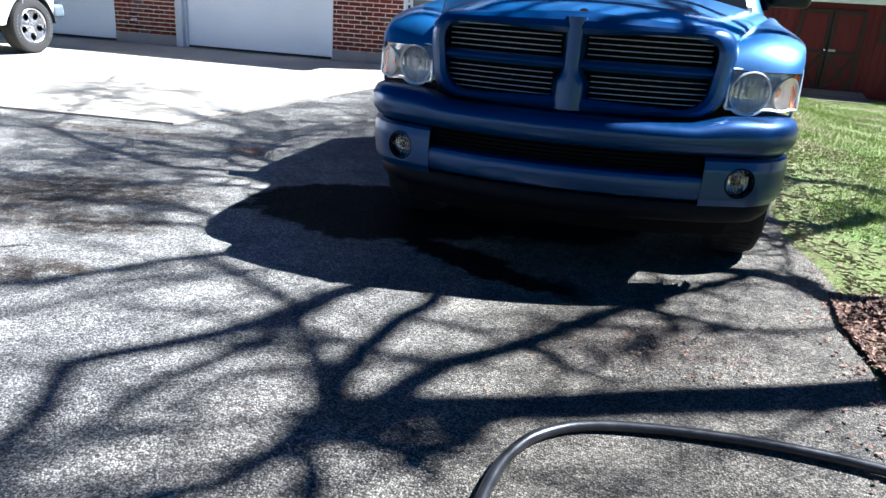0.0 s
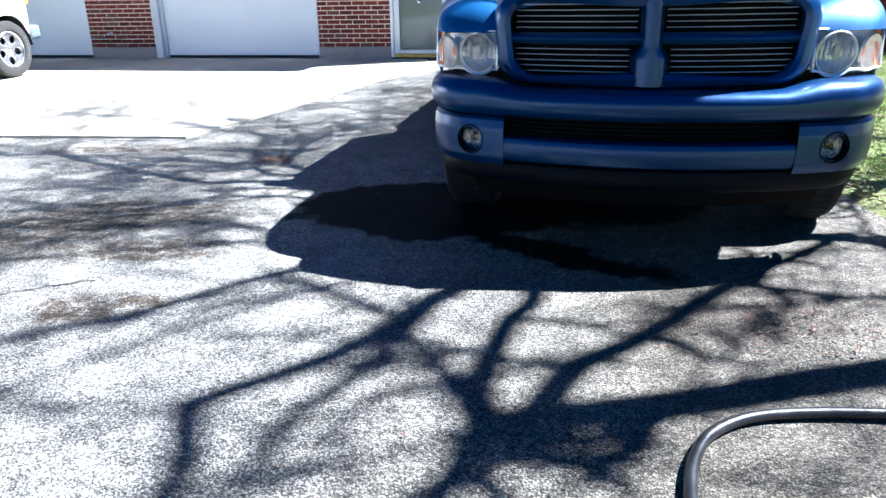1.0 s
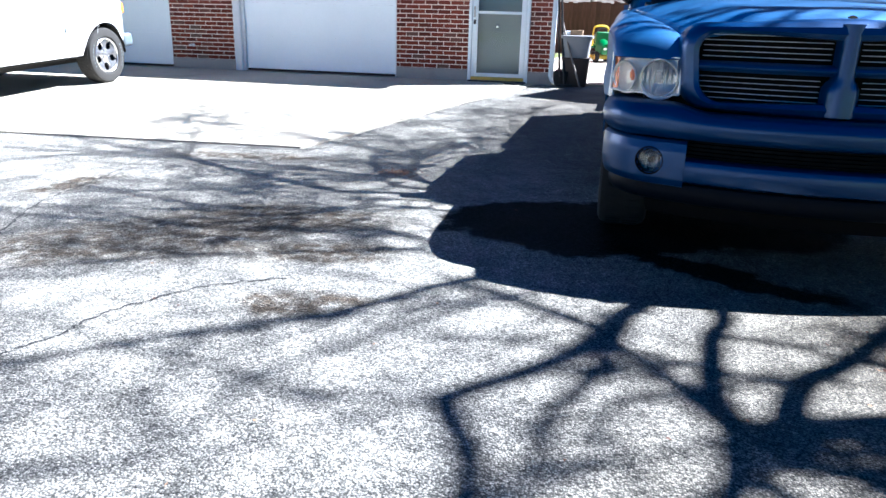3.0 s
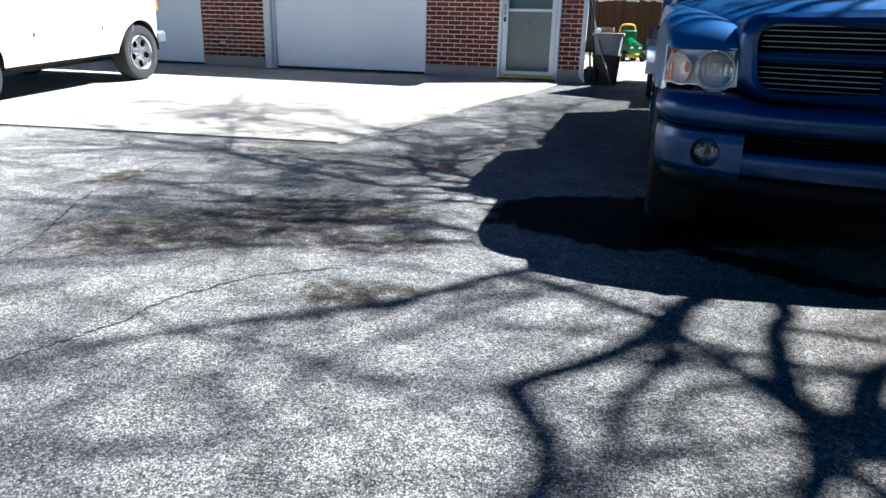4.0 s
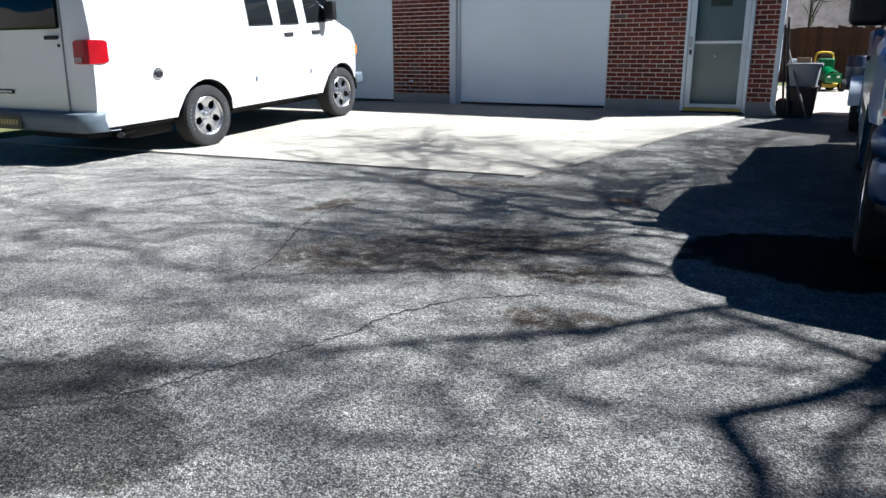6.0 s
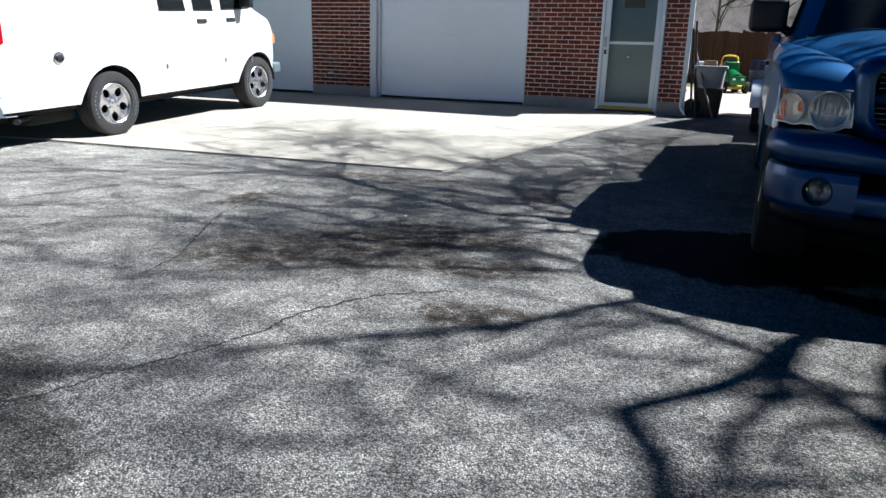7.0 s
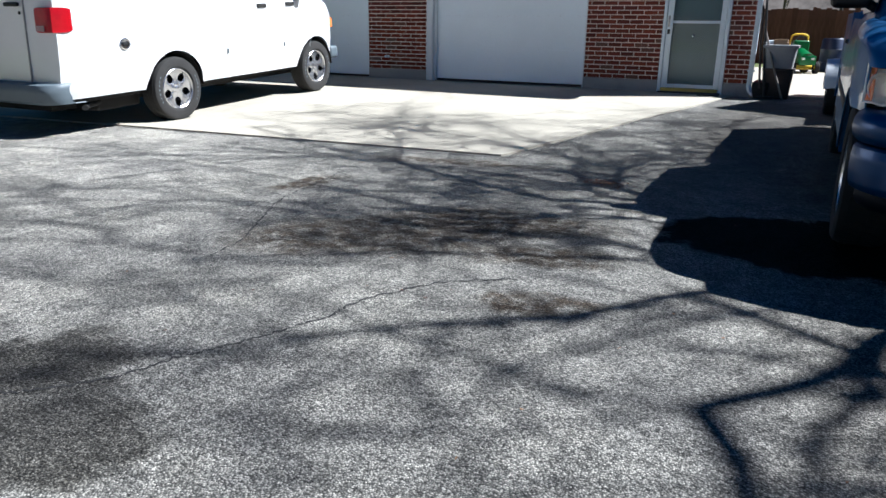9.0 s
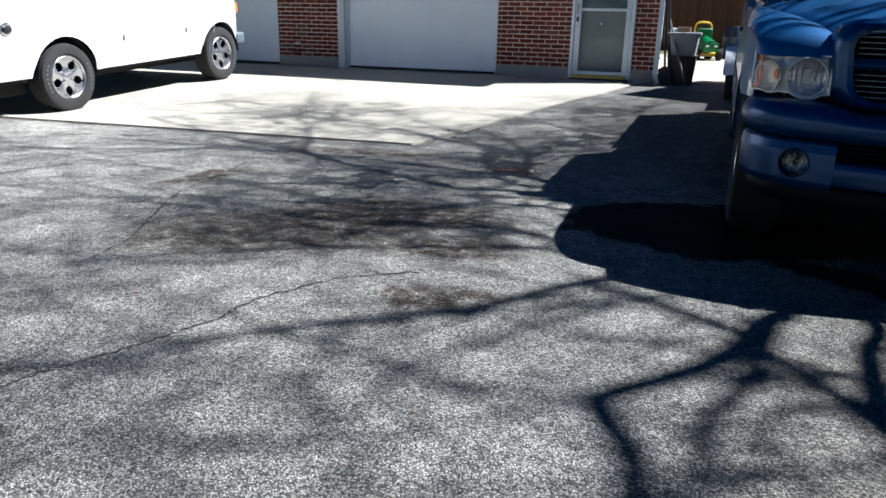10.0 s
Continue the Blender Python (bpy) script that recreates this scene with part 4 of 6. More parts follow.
def build_wheel(parent, x, y, r, rim, w, out, tyre="tyre", metal="alloy", letters=False, spoke=0.05, holes=False):
    """A tyre on a five-spoke rim; out is +1 or -1, the side that faces outwards."""
    m = pose(x, y, r) @ Matrix.Diagonal((out, 1, 1, 1))
    h = w / 2
    wheel = part("wheel", lathe(bmesh.new(), [(rim * 1.03, -h * 0.8), (r * 0.90, -h), (r * 0.965, -h * 0.9), (r, -h * 0.66), (r, h * 0.66), (r * 0.965, h * 0.9), (r * 0.90, h), (rim * 1.12, h * 0.95), (rim * 1.03, h * 0.8)], 48, m), tyre, parent)
    bm = bmesh.new()
    for k in range(48):
        for a in (-1, 1):
            t = pose(0, 0, 0, 360 / 48 * (k + 0.25 * a))
            box(bm, a * h * 0.36 - h * 0.3, a * h * 0.36 + h * 0.3, -0.016, 0.016, r - 0.006, r + 0.004, turn=m @ t)
    part("tread", bm, tyre, wheel)
    part("rim", lathe(bmesh.new(), [(rim * 1.04, h * 0.84), (rim * 1.0, h * 0.90), (rim * 0.95, h * 0.82), (rim * 0.90, h * 0.35), (rim * 0.88, -h * 0.6)], 40, m), metal, wheel)
    part("brake_disc", lathe(bmesh.new(), [(0.0, h * 0.05), (rim * 0.9, h * 0.05), (rim * 0.9, -h * 0.1), (0.0, -h * 0.1)], 28, m), "void", wheel)
    for k in range(5):
        bm = bmesh.new()

        def fn(u, v):
            if holes:
                d = rim * (0.15 + 0.80 * u)
                gap = 0.20 * rim * math.sqrt(max(0.0, 1 - ((d / rim - 0.66) / 0.23) ** 2))
                a = (2 * v - 1) * (math.pi / 5 - gap / d)
                dish = 0.60 + 0.14 * math.exp(-((d / rim - 0.2) / 0.14) ** 2) + 0.10 * u - 0.06 * (2 * v - 1) ** 4
                return Vector((h * dish, d * math.sin(a), d * math.cos(a)))
            d = 0.035 + u * (rim * 0.93 - 0.035)
            wide = spoke * (1.0 - 0.35 * math.sin(math.pi * min(1, u * 1.1))) + 0.02 * u
            return Vector((h * (0.62 + 0.12 * u - 0.35 * (2 * v - 1) ** 2 * 0.5), (2 * v - 1) * wide, d))

        grid(bm, 12 if holes else 6, 6, fn)
        thicken(bm, 0.018)
        bmesh.ops.transform(bm, matrix=m @ pose(0, 0, 0, 72 * k), verts=bm.verts)
        part("spoke", bm, metal, wheel)
    part("hub_cap", lathe(bmesh.new(), [(0.0, h * 0.80), (0.03, h * 0.79), (0.045, h * 0.70), (0.075, h * 0.64), (0.08, h * 0.4)], 20, m), metal, wheel)
    for k in range(5):
        part("lug_nut", lathe(bmesh.new(), [(0.0, h * 0.74), (0.010, h * 0.74), (0.011, h * 0.55)], 6, m @ pose(0, 0, 0, 72 * k + 36) @ pose(0, 0, 0.058)), "chrome", wheel)
    if letters:
        bm = bmesh.new()
        for a0 in (60, 240):
            for k in range(7):
                t = pose(0, 0, 0, a0 + k * 9)
                box(bm, h * 0.955, h * 0.985, -0.010, 0.010, r * 0.80, r * 0.86, turn=m @ t)
        tagged(part("sidewall_bars", bm, "grey_bumper", wheel, "worn pale raised lettering bars"), "worn pale raised lettering bars", kind="stuff")
    return wheel


def front_curve(x):
    """How far the bumper's face lies behind its foremost point."""
    a = min(1.0, abs(x))
    k = max(0.0, (a - 0.8) / 0.2)
    return 0.25 * min(a, 0.8) ** 2 + 0.08 * k + 0.23 * (1 - math.sqrt(max(0.0, 1 - k * k)))


def grille_curve(x):
    return 0.165 + 0.10 * (x / 0.62) ** 2


def build_truck():
    truck = thing("pickup_truck", "metallic blue pickup truck parked on the driveway", "pickup truck", pose(0.115, 2.98, 0.004, 0.9, 0, -0.6))
    axle_f, axle_r, tyre_r = 0.98, 4.04, 0.385
    axles = (axle_f, axle_r)

    def band(x0, x1, n, profile, depth=0.01):
        """A strip of bumper that follows the front curve between x0 and x1."""
        bm = bmesh.new()
        a0, a1 = math.asin(max(-1, min(1, x0))), math.asin(max(-1, min(1, x1)))
        k = len(profile) - 1

        def fn(u, v):
            x = math.sin(a0 + (a1 - a0) * u)
            d, z = profile[round(v * k)]
            k2 = min(1.0, max(0.0, (abs(x) - 0.52) / 0.20))
            if z > 0.70:
                z += (z - 0.70) * 0.55 * k2 * k2 * (3 - 2 * k2)
            return Vector((x * (1 - 0.9 * d * abs(x) ** 3), front_curve(x * 0.9985) + d, z))

        grid(bm, n, k, fn)
        return thicken(bm, depth) if depth else bm

    bumper = part("bumper", band(-1.0, 1.0, 44, [(0.16, 0.762), (0.10, 0.764), (0.05, 0.762), (0.018, 0.750), (0.003, 0.730), (0.0, 0.706), (0.007, 0.678), (0.022, 0.656), (0.036, 0.643), (0.07, 0.638)]), "blue_shaded", truck, "blue painted front bumper")
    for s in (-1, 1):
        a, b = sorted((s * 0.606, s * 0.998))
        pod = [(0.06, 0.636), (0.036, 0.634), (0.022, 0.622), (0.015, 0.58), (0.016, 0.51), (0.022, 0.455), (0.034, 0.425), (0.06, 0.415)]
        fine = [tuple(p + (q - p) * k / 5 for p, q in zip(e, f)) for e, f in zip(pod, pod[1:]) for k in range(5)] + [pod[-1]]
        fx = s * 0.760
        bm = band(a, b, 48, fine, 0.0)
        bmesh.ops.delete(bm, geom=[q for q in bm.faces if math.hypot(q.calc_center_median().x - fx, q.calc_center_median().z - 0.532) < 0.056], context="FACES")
        part("bumper_end", bm, "blue_shaded", bumper, "blue bumper corner with a round fog lamp")
        m = pose(fx, front_curve(fx) + 0.018, 0.532, 0, 0, -90 + s * 19)
        fog = part("fog_lamp", lathe(bmesh.new(), [(0.064, -0.012), (0.067, 0.003), (0.063, 0.006), (0.060, 0.0), (0.058, -0.030), (0.057, -0.06), (0.0, -0.062)], 32, m), "void", bumper, "round clear fog lamp in a dark recess")
        part("reflector", lathe(bmesh.new(), [(0.056, -0.030), (0.046, -0.040), (0.030, -0.050), (0.0, -0.055)], 28, m), "bowl", fog)
        part("bulb_shield", lathe(bmesh.new(), [(0.0, -0.020), (0.014, -0.022), (0.017, -0.045)], 16, m), "void", fog)
        glass = part("fog_lens", thicken(lathe(bmesh.new(), [(0.058, -0.020), (0.046, -0.012), (0.028, -0.007), (0.002, -0.005)], 28, m), 0.003), "lens", fog, "clear fog lamp glass")
        glass.visible_shadow = False
    part("lower_bar", band(-0.605, 0.605, 30, [(0.09, 0.556), (0.045, 0.556), (0.026, 0.546), (0.018, 0.522), (0.022, 0.48), (0.034, 0.450), (0.06, 0.438)]), "blue_shaded", bumper, "blue lower bumper bar")
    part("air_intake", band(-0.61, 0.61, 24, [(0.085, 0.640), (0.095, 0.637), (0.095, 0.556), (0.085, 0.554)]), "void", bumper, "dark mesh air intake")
    for k in range(4):
        z = 0.566 + 0.018 * k
        part("intake_slat", band(-0.604, 0.604, 24, [(0.07, z), (0.066, z + 0.003), (0.07, z + 0.006), (0.09, z + 0.006)], 0.002), "void", bumper)
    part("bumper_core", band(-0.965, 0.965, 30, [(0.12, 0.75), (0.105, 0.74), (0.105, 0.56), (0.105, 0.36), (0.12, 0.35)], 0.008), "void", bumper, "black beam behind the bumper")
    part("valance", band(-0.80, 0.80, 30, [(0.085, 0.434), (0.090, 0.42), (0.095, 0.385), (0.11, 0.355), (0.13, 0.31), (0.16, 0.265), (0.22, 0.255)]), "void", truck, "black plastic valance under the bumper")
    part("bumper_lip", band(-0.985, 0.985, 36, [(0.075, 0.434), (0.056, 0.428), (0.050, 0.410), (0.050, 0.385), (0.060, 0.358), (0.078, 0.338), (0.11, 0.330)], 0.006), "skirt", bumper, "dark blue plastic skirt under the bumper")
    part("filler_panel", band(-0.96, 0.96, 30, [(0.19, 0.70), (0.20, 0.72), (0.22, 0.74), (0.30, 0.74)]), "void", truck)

    # grille with its body-coloured cross and billet bars
    loop = []
    hx, z0, z1, r = 0.603, 0.792, 1.128, 0.10
    for cx, cz, a0 in ((hx - r, z1 - r, 0), (-hx + r, z1 - r, 90), (-hx + r, z0 + r, 180), (hx - r, z0 + r, 270)):
        for k in range(7):
            a = radians(a0 + 15 * k)
            x, z = cx + r * math.cos(a), cz + r * math.sin(a)
            loop.append(Vector((x * (1.0 + 0.06 * (z - z0) / (z1 - z0)), 0, z)))
    dense = []
    for p, q in zip(loop, loop[1:] + loop[:1]):
        steps = max(1, int((q - p).length / 0.08))
        dense += [p.lerp(q, k / steps) for k in range(steps)]
    bm = bmesh.new()
    ring = [(-0.030, 0.050), (-0.038, 0.0), (-0.034, -0.022), (-0.010, -0.036), (0.018, -0.028), (0.040, 0.0), (0.052, 0.05), (0.055, 0.12)]

    def frame_fn(u, v):
        p = dense[round(u * len(dense)) % len(dense)]
        side = Vector((p.x, 0, (p.z - 0.96) * 1.6)).normalized()
        o, d = ring[round(v * (len(ring) - 1))]
        q = p + side * o
        return Vector((q.x, grille_curve(q.x) + d, q.z))

    grid(bm, len(dense), len(ring) - 1, frame_fn, True)
    grille = part("grille", bm, "blue_shaded", truck, "blue grille surround with a cross and silver bars")
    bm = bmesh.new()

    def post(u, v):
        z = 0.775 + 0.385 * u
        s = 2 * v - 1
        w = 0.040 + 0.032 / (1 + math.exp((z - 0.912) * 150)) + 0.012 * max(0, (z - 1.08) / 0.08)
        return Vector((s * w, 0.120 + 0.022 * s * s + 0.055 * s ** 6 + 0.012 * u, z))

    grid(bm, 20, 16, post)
    part("cross_post", thicken(bm, 0.006), "blue_shaded", grille)
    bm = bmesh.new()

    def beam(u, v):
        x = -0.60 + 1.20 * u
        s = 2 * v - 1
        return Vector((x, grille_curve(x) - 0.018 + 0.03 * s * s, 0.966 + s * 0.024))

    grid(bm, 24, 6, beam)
    part("cross_beam", thicken(bm, 0.025), "blue_shaded", grille)
    bm = bmesh.new()
    grid(bm, 20, 2, lambda u, v: Vector((-0.60 + 1.2 * u, grille_curve(-0.6 + 1.2 * u) + 0.105, 0.79 + 0.34 * v)))
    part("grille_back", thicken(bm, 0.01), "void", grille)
    for side in (-1, 1):
        for z in [0.826 + 0.0235 * k for k in range(5)] + [1.009 + 0.0235 * k for k in range(5)]:
            inner = 0.083 if z < 0.95 else 0.058
            outer = 0.572 - (0.02 if z < 0.84 else 0) - (0.03 if z > 1.09 else 0)
            bm = bmesh.new()

            def bar(u, v):
                x = side * (inner + (outer - inner) * u)
                a = 2 * math.pi * v
                return Vector((x, grille_curve(x) + 0.030 + 0.004 * math.sin(a), z + 0.0019 * math.cos(a)))

            grid(bm, 8, 8, bar)
            part("billet_bar", bm, "billet", grille)

    # hood
    seam_z = [(0.2, 1.06), (0.35, 1.086), (0.6, 1.125), (0.9, 1.158), (1.2, 1.182), (1.5, 1.205)]
    seam_x = [(0.2, 0.63), (0.35, 0.652), (0.9, 0.785), (1.2, 0.865), (1.5, 0.935)]
    bm = bmesh.new()

    def hood(u, v):
        wide = (2 * u - 1) * 1.05
        s = max(-1.0, min(1.0, wide))
        t = v ** 1.5
        y0 = 0.178 + 0.10 * s * s + 0.07 * abs(s) ** 6
        y = y0 + (1.46 - y0) * t
        rise = 1 - math.exp(-(y - y0) / 0.13)
        crown = 1.140 + 0.068 * rise + 0.090 * (y / 1.44) ** 1.2
        crown += 0.012 * math.exp(-((abs(s) - 0.62) / 0.12) ** 2) * rise
        edge = lerp_table(y, seam_z) + 0.004
        z = crown + (edge - crown) * abs(s) ** 3.2
        return Vector((lerp_table(y, seam_x) * s, y, z - 0.6 * (abs(wide) - abs(s))))

    grid(bm, 58, 22, hood)
    part("hood", thicken(bm, 0.02), "blue", truck, "blue hood with tree and sky reflections")
    part("hood_emblem", lathe(bmesh.new(), [(0.0, 0.012), (0.020, 0.010), (0.026, 0.0), (0.026, -0.02)], 20, pose(0.015, 0.262, 1.180, 0, -42, -90) @ Matrix.Diagonal((0.5, 0.8, 0.8, 1))), "void", truck, "small dark round emblem")

    # fenders and sides
    belt = [(0.3, 1.03), (0.5, 1.075), (1.0, 1.125), (1.5, 1.165), (5.3, 1.20)]
    for s in (-1, 1):
        bm = bmesh.new()
        lip = [(0.2, 0.938), (0.36, 0.950), (0.5, 0.978), (0.8, 1.018), (1.5, 1.015)]
        shoulder = [(0.2, 1.018), (0.45, 1.035), (0.7, 1.085), (1.0, 1.110), (1.5, 1.110)]

        def top(u, v):
            f = max(0.0, v - 0.06) / 0.94
            x0 = 0.652 + (0.955 - 0.652) * f
            t = (x0 - 0.657) / 0.288
            y0 = 0.298 + 0.09 * max(0.0, t) + 0.08 * max(0.0, t) ** 3
            y = y0 + (1.5 - y0) * u ** 1.6
            xi, xo = lerp_table(y, seam_x) + 0.004, lerp_table(y, lip)
            zi, zo = lerp_table(y, seam_z), lerp_table(y, shoulder)
            bend = math.sin(math.pi / 2 * f) if f < 1 else 1.0
            x = xi + (xo - xi) * bend
            z = zo + (zi - zo) * max(0.0, 1 - bend ** 2.2) ** 0.62 + 0.022 * min(1.0, (xo - xi) / 0.3) ** 2 * math.sin(math.pi * bend) * (1 - bend * 0.3)
            z -= (z - 0.985) * math.exp(-(y - y0) / 0.045)
            return Vector((s * x, y, z - (0.05 if v < 0.03 else 0.0)))

        grid(bm, 26, 18, top)
        ys = columns(0.465, 1.5, axles, 0.46, 8)

        def side(y, v):
            zt = lerp_table(y, shoulder)
            zt -= (zt - 0.985) * math.exp(-(y - 0.465) / 0.045)
            zb = arch(y, 0.46 if y > 0.9 else 0.775, axles, 0.46, 0.40)
            z = zb + (zt - zb) * v
            flare = 0.016 * math.exp(-((math.hypot(y - axle_f, z - 0.40) - 0.47) / 0.05) ** 2)
            return Vector((s * (lerp_table(y, lip) + flare - 0.012 * (1 - v) ** 2), y, z))

        grid(bm, len(ys) - 1, 10, lambda u, v: side(ys[round(u * (len(ys) - 1))], v))
        bmesh.ops.remove_doubles(bm, verts=bm.verts, dist=0.002)
        part("fender", skin(bm, 0.008), "blue", truck, "blue front fender")
        lo, hi = 1.505, 3.50
        bm = sheet(columns(lo, hi, (), 0, 10), 8, lambda y, v: Vector((s * (0.998 + 0.014 * math.sin(math.pi * v) - 0.06 * max(0, v - 0.7)), y, 0.42 + (lerp_table(y, belt) + 0.03 - 0.42) * v)))
        door = part("door", thicken(bm, 0.03), "blue", truck, "blue cab door")
        bm = boxed(*(sorted((s * 0.995, s * 1.028))), 3.20, 3.40, 1.02, 1.055, 0.01)
        part("door_handle", bm, "black", door, "black door handle")
        part("side_moulding", boxed(*sorted((s * 0.985, s * 1.018)), lo + 0.03, hi - 0.03, 0.68, 0.74, 0.008), "black", door)
        ys = columns(3.53, 5.27, axles, 0.46, 10)
        bm = sheet(ys, 10, lambda y, v: Vector((s * (0.992 + 0.02 * math.exp(-((math.hypot(y - axle_r, (0.46 + 0.82 * v) - 0.40) - 0.47) / 0.06) ** 2)), y, arch(y, 0.50, axles, 0.46, 0.40) + (1.26 - arch(y, 0.50, axles, 0.46, 0.40)) * v)))
        part("bed_side", thicken(bm, 0.06), "blue", truck, "blue cargo bed side")
        # head lamp: hazy backing, two bowls, amber corner, clear cover
        def shell(t, h, back=0.0):
            low = 0.826
            for t0, r0 in ((0.288, 0.094), (0.765, 0.076)):
                low = min(low, 0.895 - math.sqrt(max(0.0, r0 * r0 - (0.316 * (t - t0)) ** 2)))
            return Vector((s * (0.657 + 0.316 * t), 0.272 + 0.09 * t + 0.10 * t ** 3 + back - 0.012 * math.sin(math.pi * t) * math.sin(math.pi * h), low + (0.990 + 0.006 * t - low) * h)) + Vector((0, 0.030 * h, 0))

        bm = bmesh.new()
        grid(bm, 32, 6, lambda u, v: shell(u, v, 0.064 - 0.024 * v))
        lamp = part("headlight", thicken(bm, 0.01), "haze", truck, "clear headlight with two round lamps")
        rim = bmesh.new()
        edge = [shell(k / 32, 0) for k in range(33)] + [shell(1, k / 4) for k in range(1, 5)] + [shell(1 - k / 14, 1) for k in range(1, 15)] + [shell(0, 1 - k / 4) for k in range(1, 5)]
        tube(rim, edge, 0.0055, 6)
        part("lamp_rim", rim, "haze", lamp)
        for t, r, tag in ((0.288, 0.084, "main_lamp"), (0.765, 0.068, "turn_lamp")):
            tip = 5
            c = Vector((shell(t, 0.5).x, shell(t, 0.5, 0.030).y, 0.895))
            a, b = shell(t - 0.1, 0.5), shell(t + 0.1, 0.5)
            m = pose(c.x, c.y, c.z, 0, 0, -90 + s * math.degrees(math.atan2(b.y - a.y, abs(b.x - a.x)))) @ pose(0, 0, 0, 0, tip, 0)
            bowl = part(tag, lathe(bmesh.new(), [(r * 1.1, 0.012), (r * 1.04, 0.018), (r, 0.008), (r * 0.86, -0.004), (r * 0.6, -0.014), (r * 0.3, -0.020), (0.0, -0.022)], 32, m), "bowl" if tag == "main_lamp" else "bowl_amber", lamp)
            part("lamp_ring", lathe(bmesh.new(), [(r * 1.10, 0.014), (r * 1.07, 0.022), (r * 1.02, 0.020), (r * 0.99, 0.008)], 32, m), "haze", bowl, "pale ring round the lamp")
            if tag == "main_lamp":
                part("bulb_shield", boxed(0.004, 0.020, -0.014, 0.014, -0.020, 0.034, 0.004, turn=m), "steel", bowl, "metal bulb shield")
            seat = m @ pose(0, -s * 0.026, 0.004) @ Matrix.Diagonal((1, 0.7, 1.9, 1)) if tag == "turn_lamp" else m
            part("bulb", lathe(bmesh.new(), [(0.0, 0.006), (0.009, 0.003), (0.014, -0.006), (0.013, -0.022)], 14, seat), "amber" if tag == "turn_lamp" else "chrome", bowl)
        bm = bmesh.new()
        grid(bm, 4, 5, lambda u, v: shell(0.90 + 0.095 * u, 0.03 + 0.94 * v, 0.010))
        part("side_reflector", thicken(bm, 0.006), "amber", lamp, "amber side reflector")
        bm = bmesh.new()
        grid(bm, 32, 6, lambda u, v: shell(u, v))
        cover = part("cover", bm, "hazy_lens", lamp, "slightly milky plastic cover")
        cover.visible_shadow = False

    # cab
    bm = bmesh.new()

    def cab(u, v):
        a = 2 * math.pi * u
        c, sn = math.cos(a), math.sin(a)
        e = lambda q: math.copysign(abs(q) ** 0.22, q)
        f = v
        halfx = 0.955 - 0.215 * f - (0.06 * (f - 0.9) / 0.1 if f > 0.9 else 0)
        yf, yr = 1.40 + 0.66 * f + (0.08 * (f - 0.9) / 0.1 if f > 0.9 else 0), 3.535 - 0.10 * max(0.0, f - 0.7)
        z = 1.17 + 0.76 * f
        return Vector((halfx * e(c), (yf + yr) / 2 + (yr - yf) / 2 * e(sn), z))

    rows = grid(bm, 48, 10, cab, True)
    lid = bm.faces.new([r[-1] for r in rows])
    bmesh.ops.inset_region(bm, faces=[lid], thickness=0.12, depth=0.02)
    part("cab", bm, "blue", truck, "blue cab shell and roof")
    bm = bmesh.new()
    grid(bm, 14, 8, lambda u, v: Vector(((2 * u - 1) * (0.81 - 0.16 * v), 1.375 + 0.66 * (0.07 + 0.84 * v) + 0.04 * (2 * u - 1) ** 4 - 0.012, 1.17 + 0.76 * (0.07 + 0.84 * v) + 0.012)))
    part("windshield", thicken(bm, 0.006), "tint", truck, "dark reflecting windshield")
    bm = bmesh.new()
    grid(bm, 14, 2, lambda u, v: Vector(((2 * u - 1) * 0.84, 1.40 + 0.06 * v + 0.03 * (2 * u - 1) ** 2, 1.225 + 0.03 * v)))
    part("cowl", thicken(bm, 0.02), "black", truck, "black plastic cowl")
    for k in (-1, 1):
        part("wiper", rod([(k * 0.1 - 0.25, 1.36, 1.225), (k * 0.1 + 0.05, 1.385, 1.235), (k * 0.1 + 0.28, 1.42, 1.25)], 0.008, 6), "black", truck)
        bm = bmesh.new()
        grid(bm, 10, 5, lambda u, v: Vector((k * (0.955 - 0.215 * (0.10 + 0.78 * v) + 0.008), 1.40 + 0.66 * (0.10 + 0.78 * v) + 0.17 + u * (1.62 - 0.55 * v), 1.17 + 0.76 * (0.10 + 0.78 * v))))
        part("side_window", thicken(bm, 0.006), "tint", truck, "dark side window")
        # mirror
        bm = boxed(*sorted((k * 0.950, k * 1.180)), 1.70, 1.83, 1.265, 1.478, 0.055, 5)
        mirror = part("mirror", bm, "black", truck, "black door mirror")
        part("mirror_arm", rod([(k * 0.90, 1.80, 1.25), (k * 0.95, 1.78, 1.28), (k * 1.0, 1.77, 1.31)], 0.028, 8), "black", mirror)
        part("mirror_glass", boxed(*sorted((k * 0.985, k * 1.145)), 1.829, 1.833, 1.31, 1.44, 0.001), "chrome", mirror)
    # bed
    bed = part("bed", boxed(-0.93, 0.93, 3.60, 5.20, 0.72, 0.76), "blue", truck, "open cargo bed")
    for k in (-1, 1):
        part("wheel_well", boxed(*sorted((k * 0.62, k * 0.935)), 3.52, 4.56, 0.74, 1.0, 0.03), "blue", bed)
    part("bed_front", boxed(-0.95, 0.95, 3.53, 3.58, 0.72, 1.27, 0.01), "blue", bed)
    part("tailgate", boxed(-0.93, 0.93, 5.20, 5.26, 0.62, 1.27, 0.012), "blue", bed)
    part("rear_bumper", boxed(-0.95, 0.95, 5.26, 5.42, 0.48, 0.64, 0.03), "chrome", truck, "chrome rear bumper")
    part("chassis", boxed(-0.50, 0.50, 0.35, 5.1, 0.34, 0.60, 0.02), "chassis", truck, "dark underbody")
